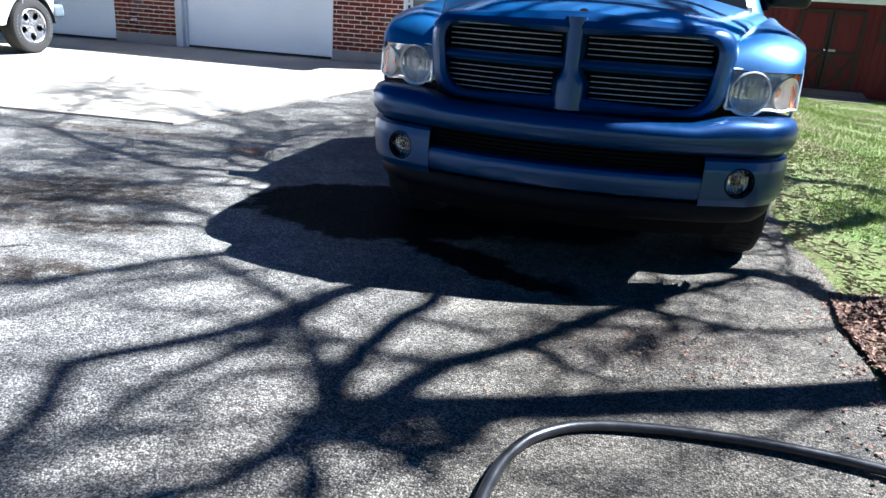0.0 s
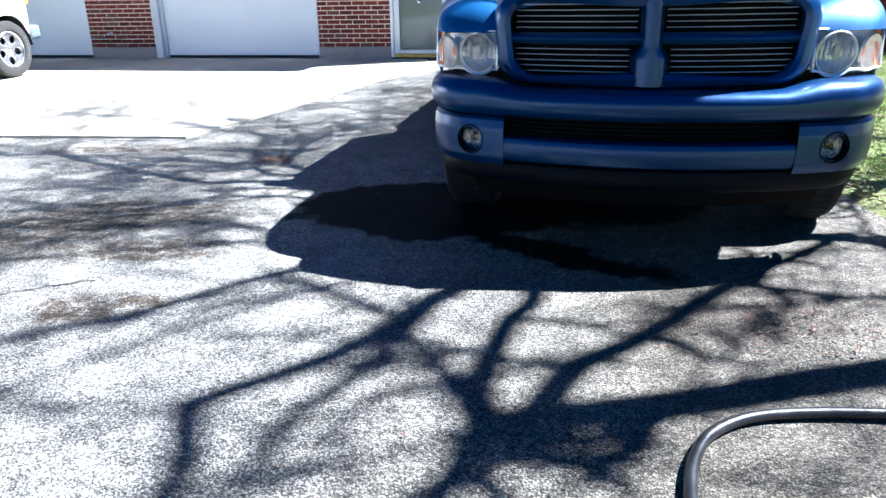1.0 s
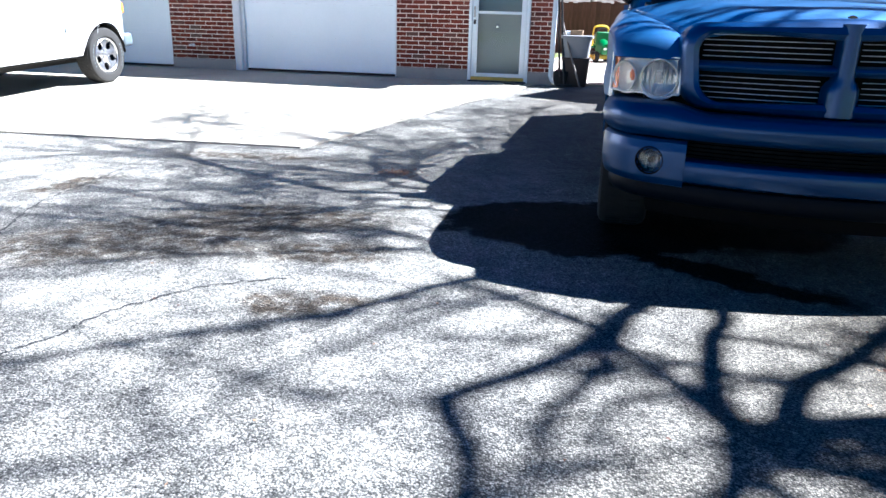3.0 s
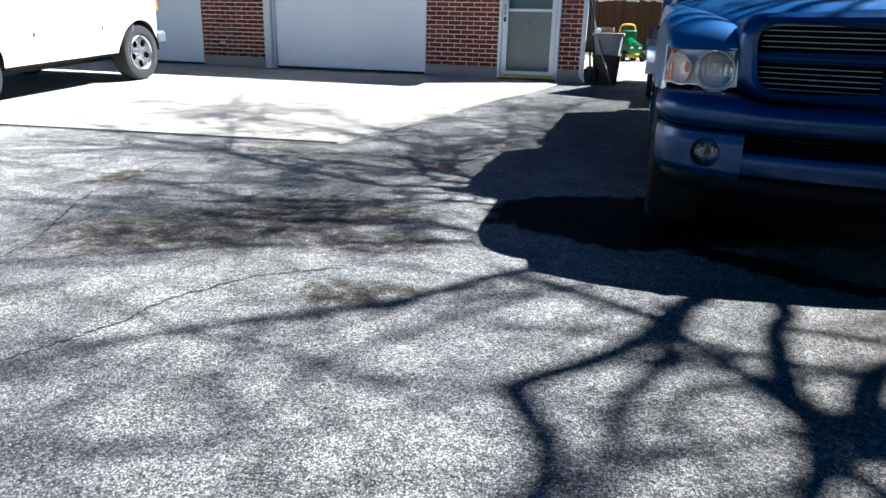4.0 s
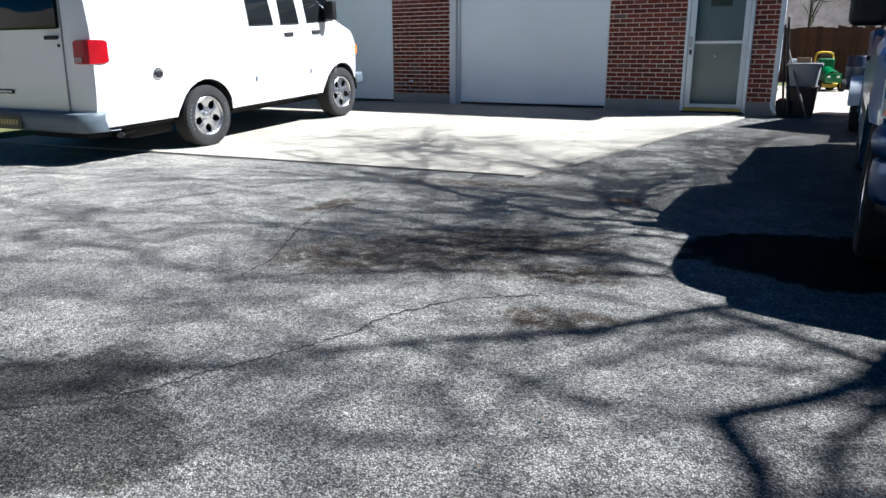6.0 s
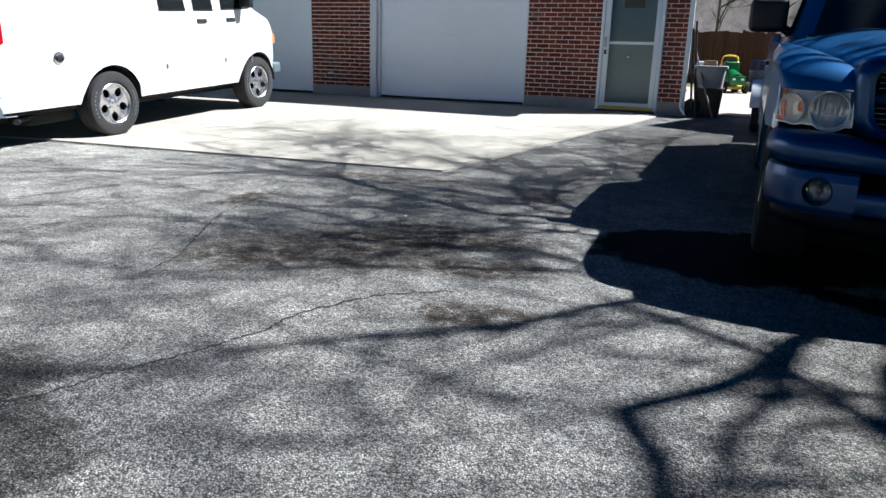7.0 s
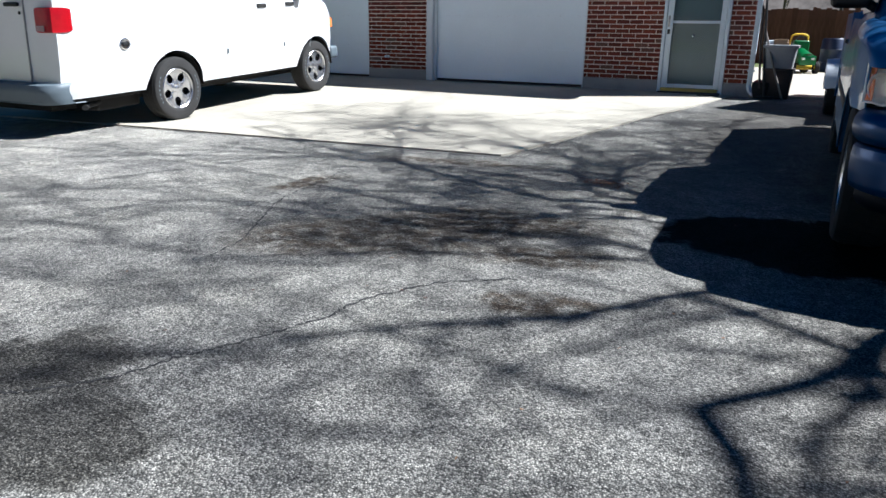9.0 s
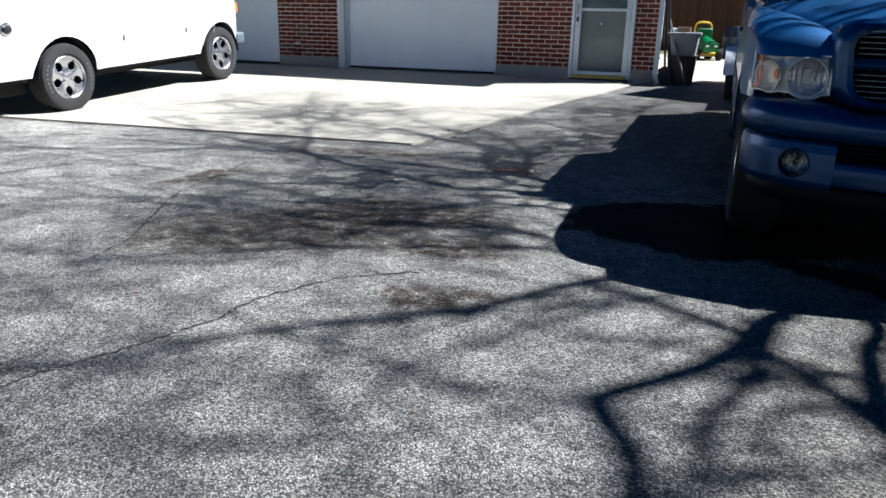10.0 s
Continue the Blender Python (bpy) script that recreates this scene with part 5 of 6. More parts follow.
    part("inner_body", boxed(-0.80, 0.80, 0.74, 3.5, 0.46, 0.99, 0.02), "chassis", truck)
    part("engine_bay", boxed(-0.60, 0.60, 0.40, 1.50, 0.90, 1.09, 0.02), "chassis", truck)
    # unseen box added to stop sunlight leaking through gaps in the cab
    part("cab_floor", boxed(-0.93, 0.93, 1.58, 3.56, 0.95, 1.13, 0.02), "chassis", truck)
    part("axle", rod([(-0.8, axle_f, 0.385), (0.8, axle_f, 0.385)], 0.05, 8), "chassis", truck)
    part("axle", rod([(-0.8, axle_r, 0.385), (0.8, axle_r, 0.385)], 0.06, 8), "chassis", truck)
    for x in (-1, 1):
        for y in axles:
            build_wheel(truck, x * 0.855, y, tyre_r, 0.222, 0.27, x)


build_truck()


def build_van():
    van = thing("van", "white cargo van with chrome wheels parked on the slab", "van", pose(-8.715, 4.32, -0.021, 3.25, 0, 0.9) @ Matrix.Diagonal((1.065, 1, 1, 1)))
    axles = (1.40, 4.17)
    R = 0.44
    half = [(0.40, 0.93), (0.55, 0.975), (0.75, 0.995), (1.0, 1.0), (1.25, 0.995), (1.45, 0.975), (1.7, 0.935), (1.9, 0.885), (2.0, 0.82), (2.06, 0.72)]
    roof = [(0.10, 2.02), (0.25, 2.07), (3.2, 2.08), (3.45, 2.02), (4.10, 1.47), (4.25, 1.40), (4.60, 1.27), (4.74, 1.14), (4.80, 0.95)]
    pinch = [(0.10, 0.955), (0.16, 0.985), (0.26, 1.0), (4.2, 1.0), (4.5, 0.97), (4.68, 0.92), (4.77, 0.86), (4.80, 0.82)]
    low = [(0.0, 0.42), (1.5, 0.40), (3.9, 0.40), (4.8, 0.46)]

    def ring(y, v):
        """Half a cross-section, from the sill (v = 0) over the side to the roof's middle (v = 1)."""
        zt = lerp_table(y, roof)
        zb = arch(y, lerp_table(y, low), axles, R, 0.37)
        k = lerp_table(y, pinch)
        side = 0.80
        if v <= side:
            z = zb + (zt - 0.03 - zb) * (v / side)
            bulge = 0.018 * math.exp(-((min(math.hypot(y - c, z - 0.37) for c in axles) - R - 0.02) / 0.045) ** 2)
            edge = 1 - 0.05 * max(0, 1 - (zt - z) / 0.12) ** 2
            return k * lerp_table(z, half) * edge + bulge, z
        f = (v - side) / (1 - side)
        w = k * lerp_table(zt - 0.03, half) * 0.95
        return w * math.cos(f * math.pi / 2), zt - 0.03 + 0.03 * math.sin(f * math.pi / 2)

    ys = columns(0.10, 4.80, axles, R, 44)
    for s in (-1, 1):
        bm = bmesh.new()
        grid(bm, len(ys) - 1, 30, lambda u, v: (lambda p: Vector((s * p[0], ys[round(u * (len(ys) - 1))], p[1])))(ring(ys[round(u * (len(ys) - 1))], v)))
        part("body_side", thicken(bm, 0.008), "van_white", van, "white body side")
    bm = bmesh.new()
    grid(bm, 20, 24, lambda u, v: (lambda p: Vector(((2 * u - 1) * p[0] * 0.999, 0.10 - 0.03 * (1 - (2 * u - 1) ** 8) * (1 - abs(2 * v - 1) ** 6), p[1])))(ring(0.10, v)))
    tail = part("rear_door", thicken(bm, 0.008), "van_white", van, "white rear cargo door")
    bm = bmesh.new()
    grid(bm, 16, 16, lambda u, v: (lambda p: Vector(((2 * u - 1) * p[0], 4.80 + 0.02 * (1 - (2 * u - 1) ** 4), p[1])))(ring(4.80, v)))
    part("nose", thicken(bm, 0.008), "van_white", van)
    part("grille", boxed(-0.55, 0.55, 4.81, 4.84, 0.72, 0.92, 0.01), "black", van, "dark front grille")

    def on_side(s, y, z, d=0.004):
        zb = arch(y, lerp_table(y, low), axles, R, 0.37)
        zt = lerp_table(y, roof)
        v = 0.80 * (z - zb) / max(0.05, zt - 0.03 - zb)
        return Vector((s * (ring(y, min(0.8, v))[0] + d), y, z))

    def side_sheet(s, corners, d, nu=8, nv=6):
        """A patch on the body side between four (y, z) corners."""
        (ya, za), (yb, zb), (yc, zc), (yd, zd) = corners
        bm = bmesh.new()

        def fn(u, v):
            y = (ya + (yb - ya) * u) * (1 - v) + (yd + (yc - yd) * u) * v
            z = (za + (zb - za) * u) * (1 - v) + (zd + (zc - zd) * u) * v
            return on_side(s, y, z, d)

        grid(bm, nu, nv, fn)
        return bm

    for s in (-1, 1):
        for n, c in enumerate((((2.27, 1.40), (2.70, 1.40), (2.68, 1.88), (2.29, 1.88)), ((2.88, 1.40), (3.24, 1.40), (3.22, 1.88), (2.90, 1.88)), ((3.44, 1.41), (4.03, 1.43), (3.55, 1.90), (3.44, 1.90)))):
            cy, cz = sum(p[0] for p in c) / 4, sum(p[1] for p in c) / 4
            wide = [(cy + (y - cy) * 1.10, cz + (z - cz) * 1.10) for y, z in c]
            gasket = part("side_window", thicken(side_sheet(s, wide, 0.004), 0.004), "black", van, "dark tinted side window")
            part("pane", thicken(side_sheet(s, c, 0.008), 0.004), "tint", gasket)
        for y in (2.79, 3.36, 4.02):
            part("door_seam", thicken(side_sheet(s, ((y, 0.50), (y + 0.010, 0.50), (y + 0.010, 1.95 if y < 4 else 1.45), (y, 1.95 if y < 4 else 1.45)), 0.0015, 1, 14), 0.001), "grey_bin", van)
        for y, z in ((3.00, 1.255), (3.60, 1.265)):
            part("door_handle", thicken(side_sheet(s, ((y - 0.09, z - 0.025), (y + 0.09, z - 0.025), (y + 0.09, z + 0.025), (y - 0.09, z + 0.025)), 0.012, 4, 2), 0.012), "chassis", van, "dark recessed door handle")
        for y, z in ((2.28, 0.73), (3.42, 0.74)):
            part("marker", thicken(side_sheet(s, ((y - 0.012, z - 0.03), (y + 0.012, z - 0.03), (y + 0.012, z + 0.03), (y - 0.012, z + 0.03)), 0.006, 1, 1), 0.005), "grey_bumper", van)
        # tail lamp round the corner
        zb, zt = 1.070, 1.305
        bm = bmesh.new()

        def lamp(u, v, d=0.0):
            nip = 1 - 0.16 * abs(2 * u - 1) ** 8
            z = (zb + zt) / 2 + (zt - zb) * (v - 0.5) * nip
            if u < 0.68:
                x = 0.742 + (0.955 - 0.742) * (u / 0.68)
                return Vector((s * x, 0.058 - d + 0.02 * (u / 0.68) ** 4, z))
            f = (u - 0.68) / 0.32
            p = on_side(s, 0.10 + 0.12 * f, z, 0.012 + d)
            return Vector((p.x - s * 0.02 * (1 - f), 0.078 - d + 0.15 * f, z))

        grid(bm, 14, 6, lamp)
        tl = part("tail_lamp", thicken(bm, 0.03), "red_lens", van, "red wraparound tail lamp")
        bm = bmesh.new()
        grid(bm, 6, 3, lambda u, v: lamp(0.08 + 0.32 * u, 0.06 + 0.22 * v, 0.006))
        part("reverse_lens", thicken(bm, 0.008), "pink_lens", tl, "pale reversing lens")
        part("mirror", boxed(*sorted((s * 1.0, s * 1.17)), 3.80, 3.90, 1.42, 1.68, 0.03, 3), "black", van, "black door mirror")
        part("corner_lamp", boxed(*sorted((s * 0.80, s * 0.885)), 4.70, 4.79, 0.90, 1.04, 0.01), "amber", van, "amber corner lamp")
        for y in axles:
            build_wheel(van, s * 0.875, y, 0.365, 0.225, 0.23, s, "tyre_dusty", "alloy", s > 0, 0.066, True)
        for c in axles:
            bm = bmesh.new()
            grid(bm, 16, 2, lambda u, v: Vector((s * (0.60 + 0.36 * v), c + R * 0.985 * math.cos(math.pi * u), 0.37 + R * 0.97 * math.sin(math.pi * u))))
            part("wheel_housing", bm, "chassis", van, "dark wheel housing")
    part("front_bumper", boxed(-0.92, 0.92, 4.66, 4.87, 0.44, 0.62, 0.05, 4), "grey_bumper", van, "grey front bumper")
    fuel = part("fuel_cap", lathe(bmesh.new(), [(0.060, -0.01), (0.060, 0.004), (0.050, 0.008), (0.044, 0.002), (0.0, 0.0)], 24, pose(on_side(1, 0.75, 0.92).x + 0.002, 0.75, 0.92)), "chrome", van, "round metal fuel filler")
    part("fuel_plug", lathe(bmesh.new(), [(0.030, 0.0), (0.027, 0.014), (0.012, 0.018), (0.0, 0.018)], 16, pose(on_side(1, 0.75, 0.92).x + 0.002, 0.75, 0.92)), "black", fuel)
    # rear window, doors and bumper
    part("rear_window", boxed(-0.62, 0.56, 0.050, 0.066, 1.42, 1.86, 0.03, 3), "tint", van, "dark rear window")
    part("door_split", boxed(0.585, 0.597, 0.060, 0.072, 0.50, 1.95), "grey_bin", tail)
    part("rear_handle", boxed(0.36, 0.55, 0.03, 0.062, 1.315, 1.355, 0.012), "black", tail, "black rear door handle")
    part("rear_lock", boxed(0.525, 0.545, 0.052, 0.066, 1.24, 1.27, 0.004), "black", tail)
    part("sticker", boxed(-0.70, -0.63, 0.060, 0.068, 0.745, 0.815, 0.006), "alu_white", tail, "small white sticker")
    badge = part("badge", boxed(-0.57, -0.27, 0.056, 0.064, 0.755, 0.800, 0.002), "black", tail, "dark badge strip with pale bars")
    for k in range(8):
        part("badge_bar", boxed(-0.555 + 0.034 * k, -0.533 + 0.034 * k, 0.053, 0.057, 0.768, 0.788), "billet", badge)
    bm = bmesh.new()
    prof = [(0.10, 0.590), (0.02, 0.590), (-0.03, 0.577), (-0.045, 0.54), (-0.045, 0.49), (-0.03, 0.46), (-0.025, 0.41), (0.0, 0.385), (0.10, 0.38)]

    def rear(u, v):
        a = -1 + 2 * u
        d, z = prof[round(v * 8)]
        f = max(0.0, abs(a) - 0.8) / 0.2
        x = math.copysign(min(abs(a), 0.8) * 1.0 + 0.165 * math.sin(math.pi / 2 * f), a)
        return Vector((x, d + 0.20 * (1 - math.cos(math.pi / 2 * f)), z))

    grid(bm, 40, 8, rear)
    rb = part("rear_bumper", thicken(bm, 0.01), "grey_bumper", van, "grey step bumper")
    plate = part("number_plate", boxed(-0.41, -0.02, -0.056, -0.046, 0.40, 0.55, 0.004), "plate", rb, "dark plate with worn yellow bars")
    for k in range(6):
        part("plate_bar", boxed(-0.355 + 0.05 * k, -0.327 + 0.05 * k, -0.060, -0.055, 0.445, 0.50), "plate_bars", plate)
    part("exhaust", rod([(0.70, 1.0, 0.33), (0.72, 0.6, 0.32), (0.80, 0.42, 0.315), (0.88, 0.34, 0.31)], 0.030, 12), "chassis", van, "steel tailpipe")
    part("floor_pan", boxed(-0.86, 0.86, 0.2, 4.7, 0.36, 0.50, 0.02), "chassis", van)
    part("frame_rail", boxed(-0.45, 0.45, 0.3, 4.6, 0.24, 0.36, 0.03), "chassis", van)
    part("fuel_tank", boxed(-0.3, 0.75, 0.55, 1.05, 0.22, 0.38, 0.05, 3), "chassis", van)
    for ob in van.children_recursive:
        for v in ob.data.vertices:
            if v.co.y < 1.0:
                v.co.y -= (0.15 - 0.09 * (v.co.z - 1.1)) * min(1.0, 1.0 - v.co.y)
    part("windshield", boxed(-0.70, 0.70, 0, 0.01, 0, 0.72, turn=pose(0, 4.075, 1.50, -49)), "tint", van, "dark windshield")


build_van()

# ---- hose ----


def build_hose():
    line = smooth_line([(0.10, 0.3, 0.022), (0.13, 0.9, 0.022), (0.155, 1.3, 0.022), (0.165, 1.47, 0.022), (0.19, 1.60, 0.022), (0.25, 1.725, 0.022), (0.37, 1.825, 0.022), (0.55, 1.88, 0.022), (0.76, 1.91, 0.022), (0.97, 1.92, 0.022), (1.21, 1.90, 0.022), (1.6, 1.80, 0.035), (2.4, 1.65, 0.045)], 8)
    tagged(part("hose", rod(line, 0.0168, 16), "hose"), "thick black rubber hose lying in a loop on the asphalt", "hose")


build_hose()

# ---- beside the house ----


def tapered(x, y, z0, z1, w0, d0, w1, d1, wall, bevel=0.02):
    """An open tapered tub."""
    bm = bmesh.new()
    rings = [(z0, w0, d0), (z1, w1, d1), (z1, w1 - 2 * wall, d1 - 2 * wall), (z0 + 0.03, w0 - 2 * wall, d0 - 2 * wall)]
    loops = []
    for z, w, d in rings:
        loop = []
        for sx, sy in ((-1, -1), (1, -1), (1, 1), (-1, 1)):
            for k in range(4):
                a = math.atan2(sy, sx) - math.pi / 4 + math.pi / 6 * k
                r = 0.05
                loop.append(bm.verts.new((x + sx * (w / 2 - r) + r * math.cos(a), y + sy * (d / 2 - r) + r * math.sin(a), z)))
        loops.append(loop)
    n = len(loops[0])
    for a, b in zip(loops, loops[1:]):
        for k in range(n):
            bm.faces.new((a[k], a[(k + 1) % n], b[(k + 1) % n], b[k]))
    bm.faces.new(loops[0][::-1])
    bm.faces.new(loops[-1])
    return bm


def build_bins():
    x, y = -1.49, 10.98
    lower = thing("storage_bin", "dark brown plastic bin standing beside the brick corner", "bin", pose(x, y, 0.262))
    part("tub", tapered(0, 0, 0, 0.40, 0.34, 0.42, 0.40, 0.48, 0.012), "brown_bin", lower)
    part("rim", boxed(-0.21, 0.21, -0.25, 0.25, 0.395, 0.42, 0.01), "brown_bin", lower)
    upper = thing("tote", "grey plastic tote stacked on the brown bin", "tote", pose(x, y, 0.684))
    part("tub", tapered(0, 0, 0, 0.31, 0.36, 0.44, 0.42, 0.50, 0.01), "grey_bin", upper)
    part("lip", boxed(-0.23, 0.23, -0.27, 0.27, 0.275, 0.315, 0.012), "grey_bin", upper)
    carton = part("carton", boxed(-1.60, -1.42, 10.90, 11.08, 1.002, 1.075, 0.006), "card")
    tagged(carton, "small brown cardboard carton lying on the tote", "carton")
    rag = boxed(-1.70, -1.60, 10.93, 11.05, 1.002, 1.06, 0.02, 3)
    tagged(part("rag", rag, "alu_white"), "crumpled white rag on the tote", "rag")


build_bins()


def build_poles():
    dark = thing("rake", "black rake handle leaning on the house corner", "rake")
    part("handle", rod([(-1.62, 10.70, 0.27), (-1.70, 10.78, 0.9), (-1.765, 10.845, 1.62)], 0.017, 8), "black", dark)
    part("head", boxed(-1.72, -1.50, 10.66, 10.70, 0.264, 0.30, 0.01), "black", dark)
    pale = thing("pole", "weathered grey wooden pole leaning beside the bins", "pole")
    part("shaft", rod([(-1.38, 10.60, 0.262), (-1.55, 10.70, 0.70), (-1.745, 10.83, 1.25)], 0.014, 8), "grey_wood", pale)
    shovel = thing("shovel", "dark shovel leaning against the brick corner", "shovel")
    part("shaft", rod([(-1.70, 10.72, 0.40), (-1.765, 10.80, 1.05), (-1.80, 10.842, 1.52)], 0.016, 8), "brown_bin", shovel)
    bm = bmesh.new()
    grid(bm, 8, 6, lambda u, v: Vector((-1.69 + (u - 0.5) * 0.22 * (1 - 0.4 * (1 - v) ** 3), 10.70 + 0.03 * (2 * u - 1) ** 2 + 0.02 * v, 0.262 + 0.22 * v)))
    part("blade", thicken(bm, 0.003), "chassis", shovel)
    can = thing("watering_can", "dark red can beside the bins", "can", pose(-1.72, 11.05, 0.262))
    part("body", lathe(bmesh.new(), [(0.0, 0.0), (0.09, 0.0), (0.095, 0.02), (0.09, 0.20), (0.05, 0.24), (0.0, 0.24)], 20, pose(0, 0, 0, 0, -90)), "barn_red", can)


build_poles()


def build_trailer():
    t = thing("utility_trailer", "small utility trailer with white fenders behind the truck", "trailer", pose(0.13, 9.35, 0.222))
    part("deck", boxed(-0.62, 0.62, -0.75, 1.15, 0.42, 0.50, 0.01), "grey_wood", t)
    for s in (-1, 1):
        part("side_board", boxed(*sorted((s * 0.60, s * 0.625)), -0.75, 1.15, 0.50, 0.72, 0.005), "chassis", t)
        bm = bmesh.new()
        grid(bm, 20, 4, lambda u, v: Vector((s * (0.80 + 0.25 * v), 0.35 * math.cos(math.pi * (0.02 + 0.96 * u)) + 0.1, 0.31 + 0.35 * math.sin(math.pi * (0.02 + 0.96 * u)) - 0.02 * v * v)))
        grid(bm, 20, 3, lambda u, v: Vector((s * 1.05, (0.35 - 0.16 * v) * math.cos(math.pi * (0.02 + 0.96 * u)) + 0.1, 0.29 + (0.35 - 0.16 * v) * math.sin(math.pi * (0.02 + 0.96 * u)))))
        part("fender", thicken(bm, 0.004), "white_paint", t, "rounded white fender")
        build_wheel(t, s * 0.93, 0.1, 0.29, 0.16, 0.17, s, "tyre", "steel")
    part("drawbar", rod([(0, -0.75, 0.44), (0, -0.95, 0.44)], 0.03, 8), "chassis", t)
    part("axle", rod([(-0.9, 0.1, 0.29), (0.9, 0.1, 0.29)], 0.03, 8), "chassis", t)


build_trailer()


def build_shade_shed():
    """An unseen grey shed, added behind the truck to shade the asphalt."""
    s = thing("shade_shed", "plain grey wooden stand-in shed, unseen behind the truck, added for its shadow", "shed", pose(0.15, 10.55, 0.24, 0, 0, -22))
    part("wall", boxed(0.0, 1.05, 0.0, 2.2, 0.0, 2.75), "grey_wood", s)
    part("roof", boxed(-0.06, 1.12, -0.08, 2.3, 2.75, 2.86, 0.01), "shingle", s)
    part("door", boxed(0.2, 0.85, -0.03, 0.01, 0.05, 1.95, 0.006), "grey_wood", s)


build_shade_shed()


def build_mower():
    m = thing("riding_mower", "green riding mower with a yellow bar parked before the fence", "mower", pose(-1.30, 18.6, 0.285, 0, 0, 20) @ Matrix.Diagonal((0.72, 0.72, 0.78, 1)))
    bm = bmesh.new()

    def hood(u, v):
        a = math.pi * u
        t = v
        w = 0.27 * (1 - 0.15 * t)
        return Vector((w * math.cos(a) * (1.0 if abs(math.cos(a)) < 0.9 else 1.0), -0.55 + 0.75 * t, 0.30 + (0.28 + 0.16 * t) * math.sin(a) ** 0.6))

    grid(bm, 16, 8, hood)
    part("hood", thicken(bm, 0.01), "mower_green", m)
    part("nose", boxed(-0.25, 0.25, -0.60, -0.53, 0.25, 0.52, 0.03), "mower_green", m)
    part("deck", boxed(-0.48, 0.48, -0.15, 0.55, 0.10, 0.22, 0.03), "mower_yellow", m)
    part("footboard", boxed(-0.36, 0.36, 0.1, 0.6, 0.28, 0.33, 0.01), "black", m)
    part("fender", boxed(-0.42, 0.42, 0.5, 0.95, 0.42, 0.56, 0.06, 3), "mower_green", m)
    seat = part("seat", boxed(-0.22, 0.22, 0.50, 0.90, 0.57, 0.66, 0.04, 3), "black", m, "black seat")
    part("backrest", boxed(-0.22, 0.22, 0.84, 0.93, 0.64, 0.86, 0.04, 3), "black", seat)
    part("steering_post", rod([(0, 0.12, 0.6), (0, 0.26, 0.88)], 0.02, 8), "black", m)
    loop = [(0.17 * math.cos(a), 0.27 + 0.07 * math.sin(a), 0.89 + 0.15 * math.sin(a)) for a in [math.pi * k / 12 for k in range(25)]]
    part("steering_wheel", rod(loop, 0.014, 6), "black", m)
    part("roll_bar", rod(smooth_line([(-0.27, 0.45, 0.5), (-0.27, 0.42, 0.95), (-0.18, 0.42, 1.10), (0.18, 0.42, 1.10), (0.27, 0.42, 0.95), (0.27, 0.45, 0.5)], 5), 0.032, 8), "mower_yellow", m, "yellow tubular bar")
    part("dash", boxed(-0.24, 0.24, 0.12, 0.34, 0.5, 0.94, 0.06, 3), "mower_green", m)
    for s in (-1, 1):
        part("head_lamp", boxed(s * 0.14 - 0.05, s * 0.14 + 0.05, -0.61, -0.595, 0.40, 0.46, 0.005), "haze", m)
        build_wheel(m, s * 0.36, -0.35, 0.17, 0.08, 0.14, s, "tyre", "mower_yellow")
        build_wheel(m, s * 0.38, 0.70, 0.23, 0.12, 0.20, s, "tyre", "mower_yellow")


build_mower()


def build_barrel():
    b = thing("barrel", "blue plastic barrel standing before the fence", "barrel", pose(-0.66, 19.6, 0.285) @ Matrix.Diagonal((0.9, 0.9, 0.88, 1)))
    part("body", lathe(bmesh.new(), [(0.0, 0.0), (0.27, 0.0), (0.29, 0.03), (0.29, 0.26), (0.305, 0.29), (0.29, 0.32), (0.29, 0.58), (0.305, 0.61), (0.29, 0.64), (0.28, 0.86), (0.25, 0.90), (0.0, 0.90)], 32, pose(0, 0, 0, 0, -90)), "barrel_blue", b)
    part("bung", lathe(bmesh.new(), [(0.03, 0.90), (0.03, 0.92), (0.0, 0.92)], 12, pose(0.12, 0, 0, 0, -90)), "black", b)


build_barrel()


def build_fence():
    f = thing("fence", "tall brown wooden board fence behind the yard", "fence", pose(-6.0, 24.5, 0.05))
    rng = random.Random(3)
    shared = {}
    for k in range(96):
        tall = rng.choice((1.80, 1.83, 1.86))
        if tall not in shared:
            shared[tall] = part("board", boxed(0.0, 0.1535, 0.0, 0.02, 0.0, tall, 0.004), "fence", f)
            ob = shared[tall]
        else:
            ob = new("board", shared[tall].data)
            ob.parent = f
        ob.location = (k * 0.15, rng.uniform(-0.004, 0.004), rng.uniform(0, 0.02))
        ob.rotation_euler = (0, radians(rng.uniform(-0.1, 0.1)), 0)
    for z in (0.35, 1.5):
        part("rail", boxed(0, 14.4, 0.022, 0.06, z, z + 0.09), "fence", f)
    for k in range(7):
        part("post", boxed(k * 2.4 - 0.05, k * 2.4 + 0.05, 0.062, 0.16, -0.1, 1.9, 0.008), "fence", f)


build_fence()


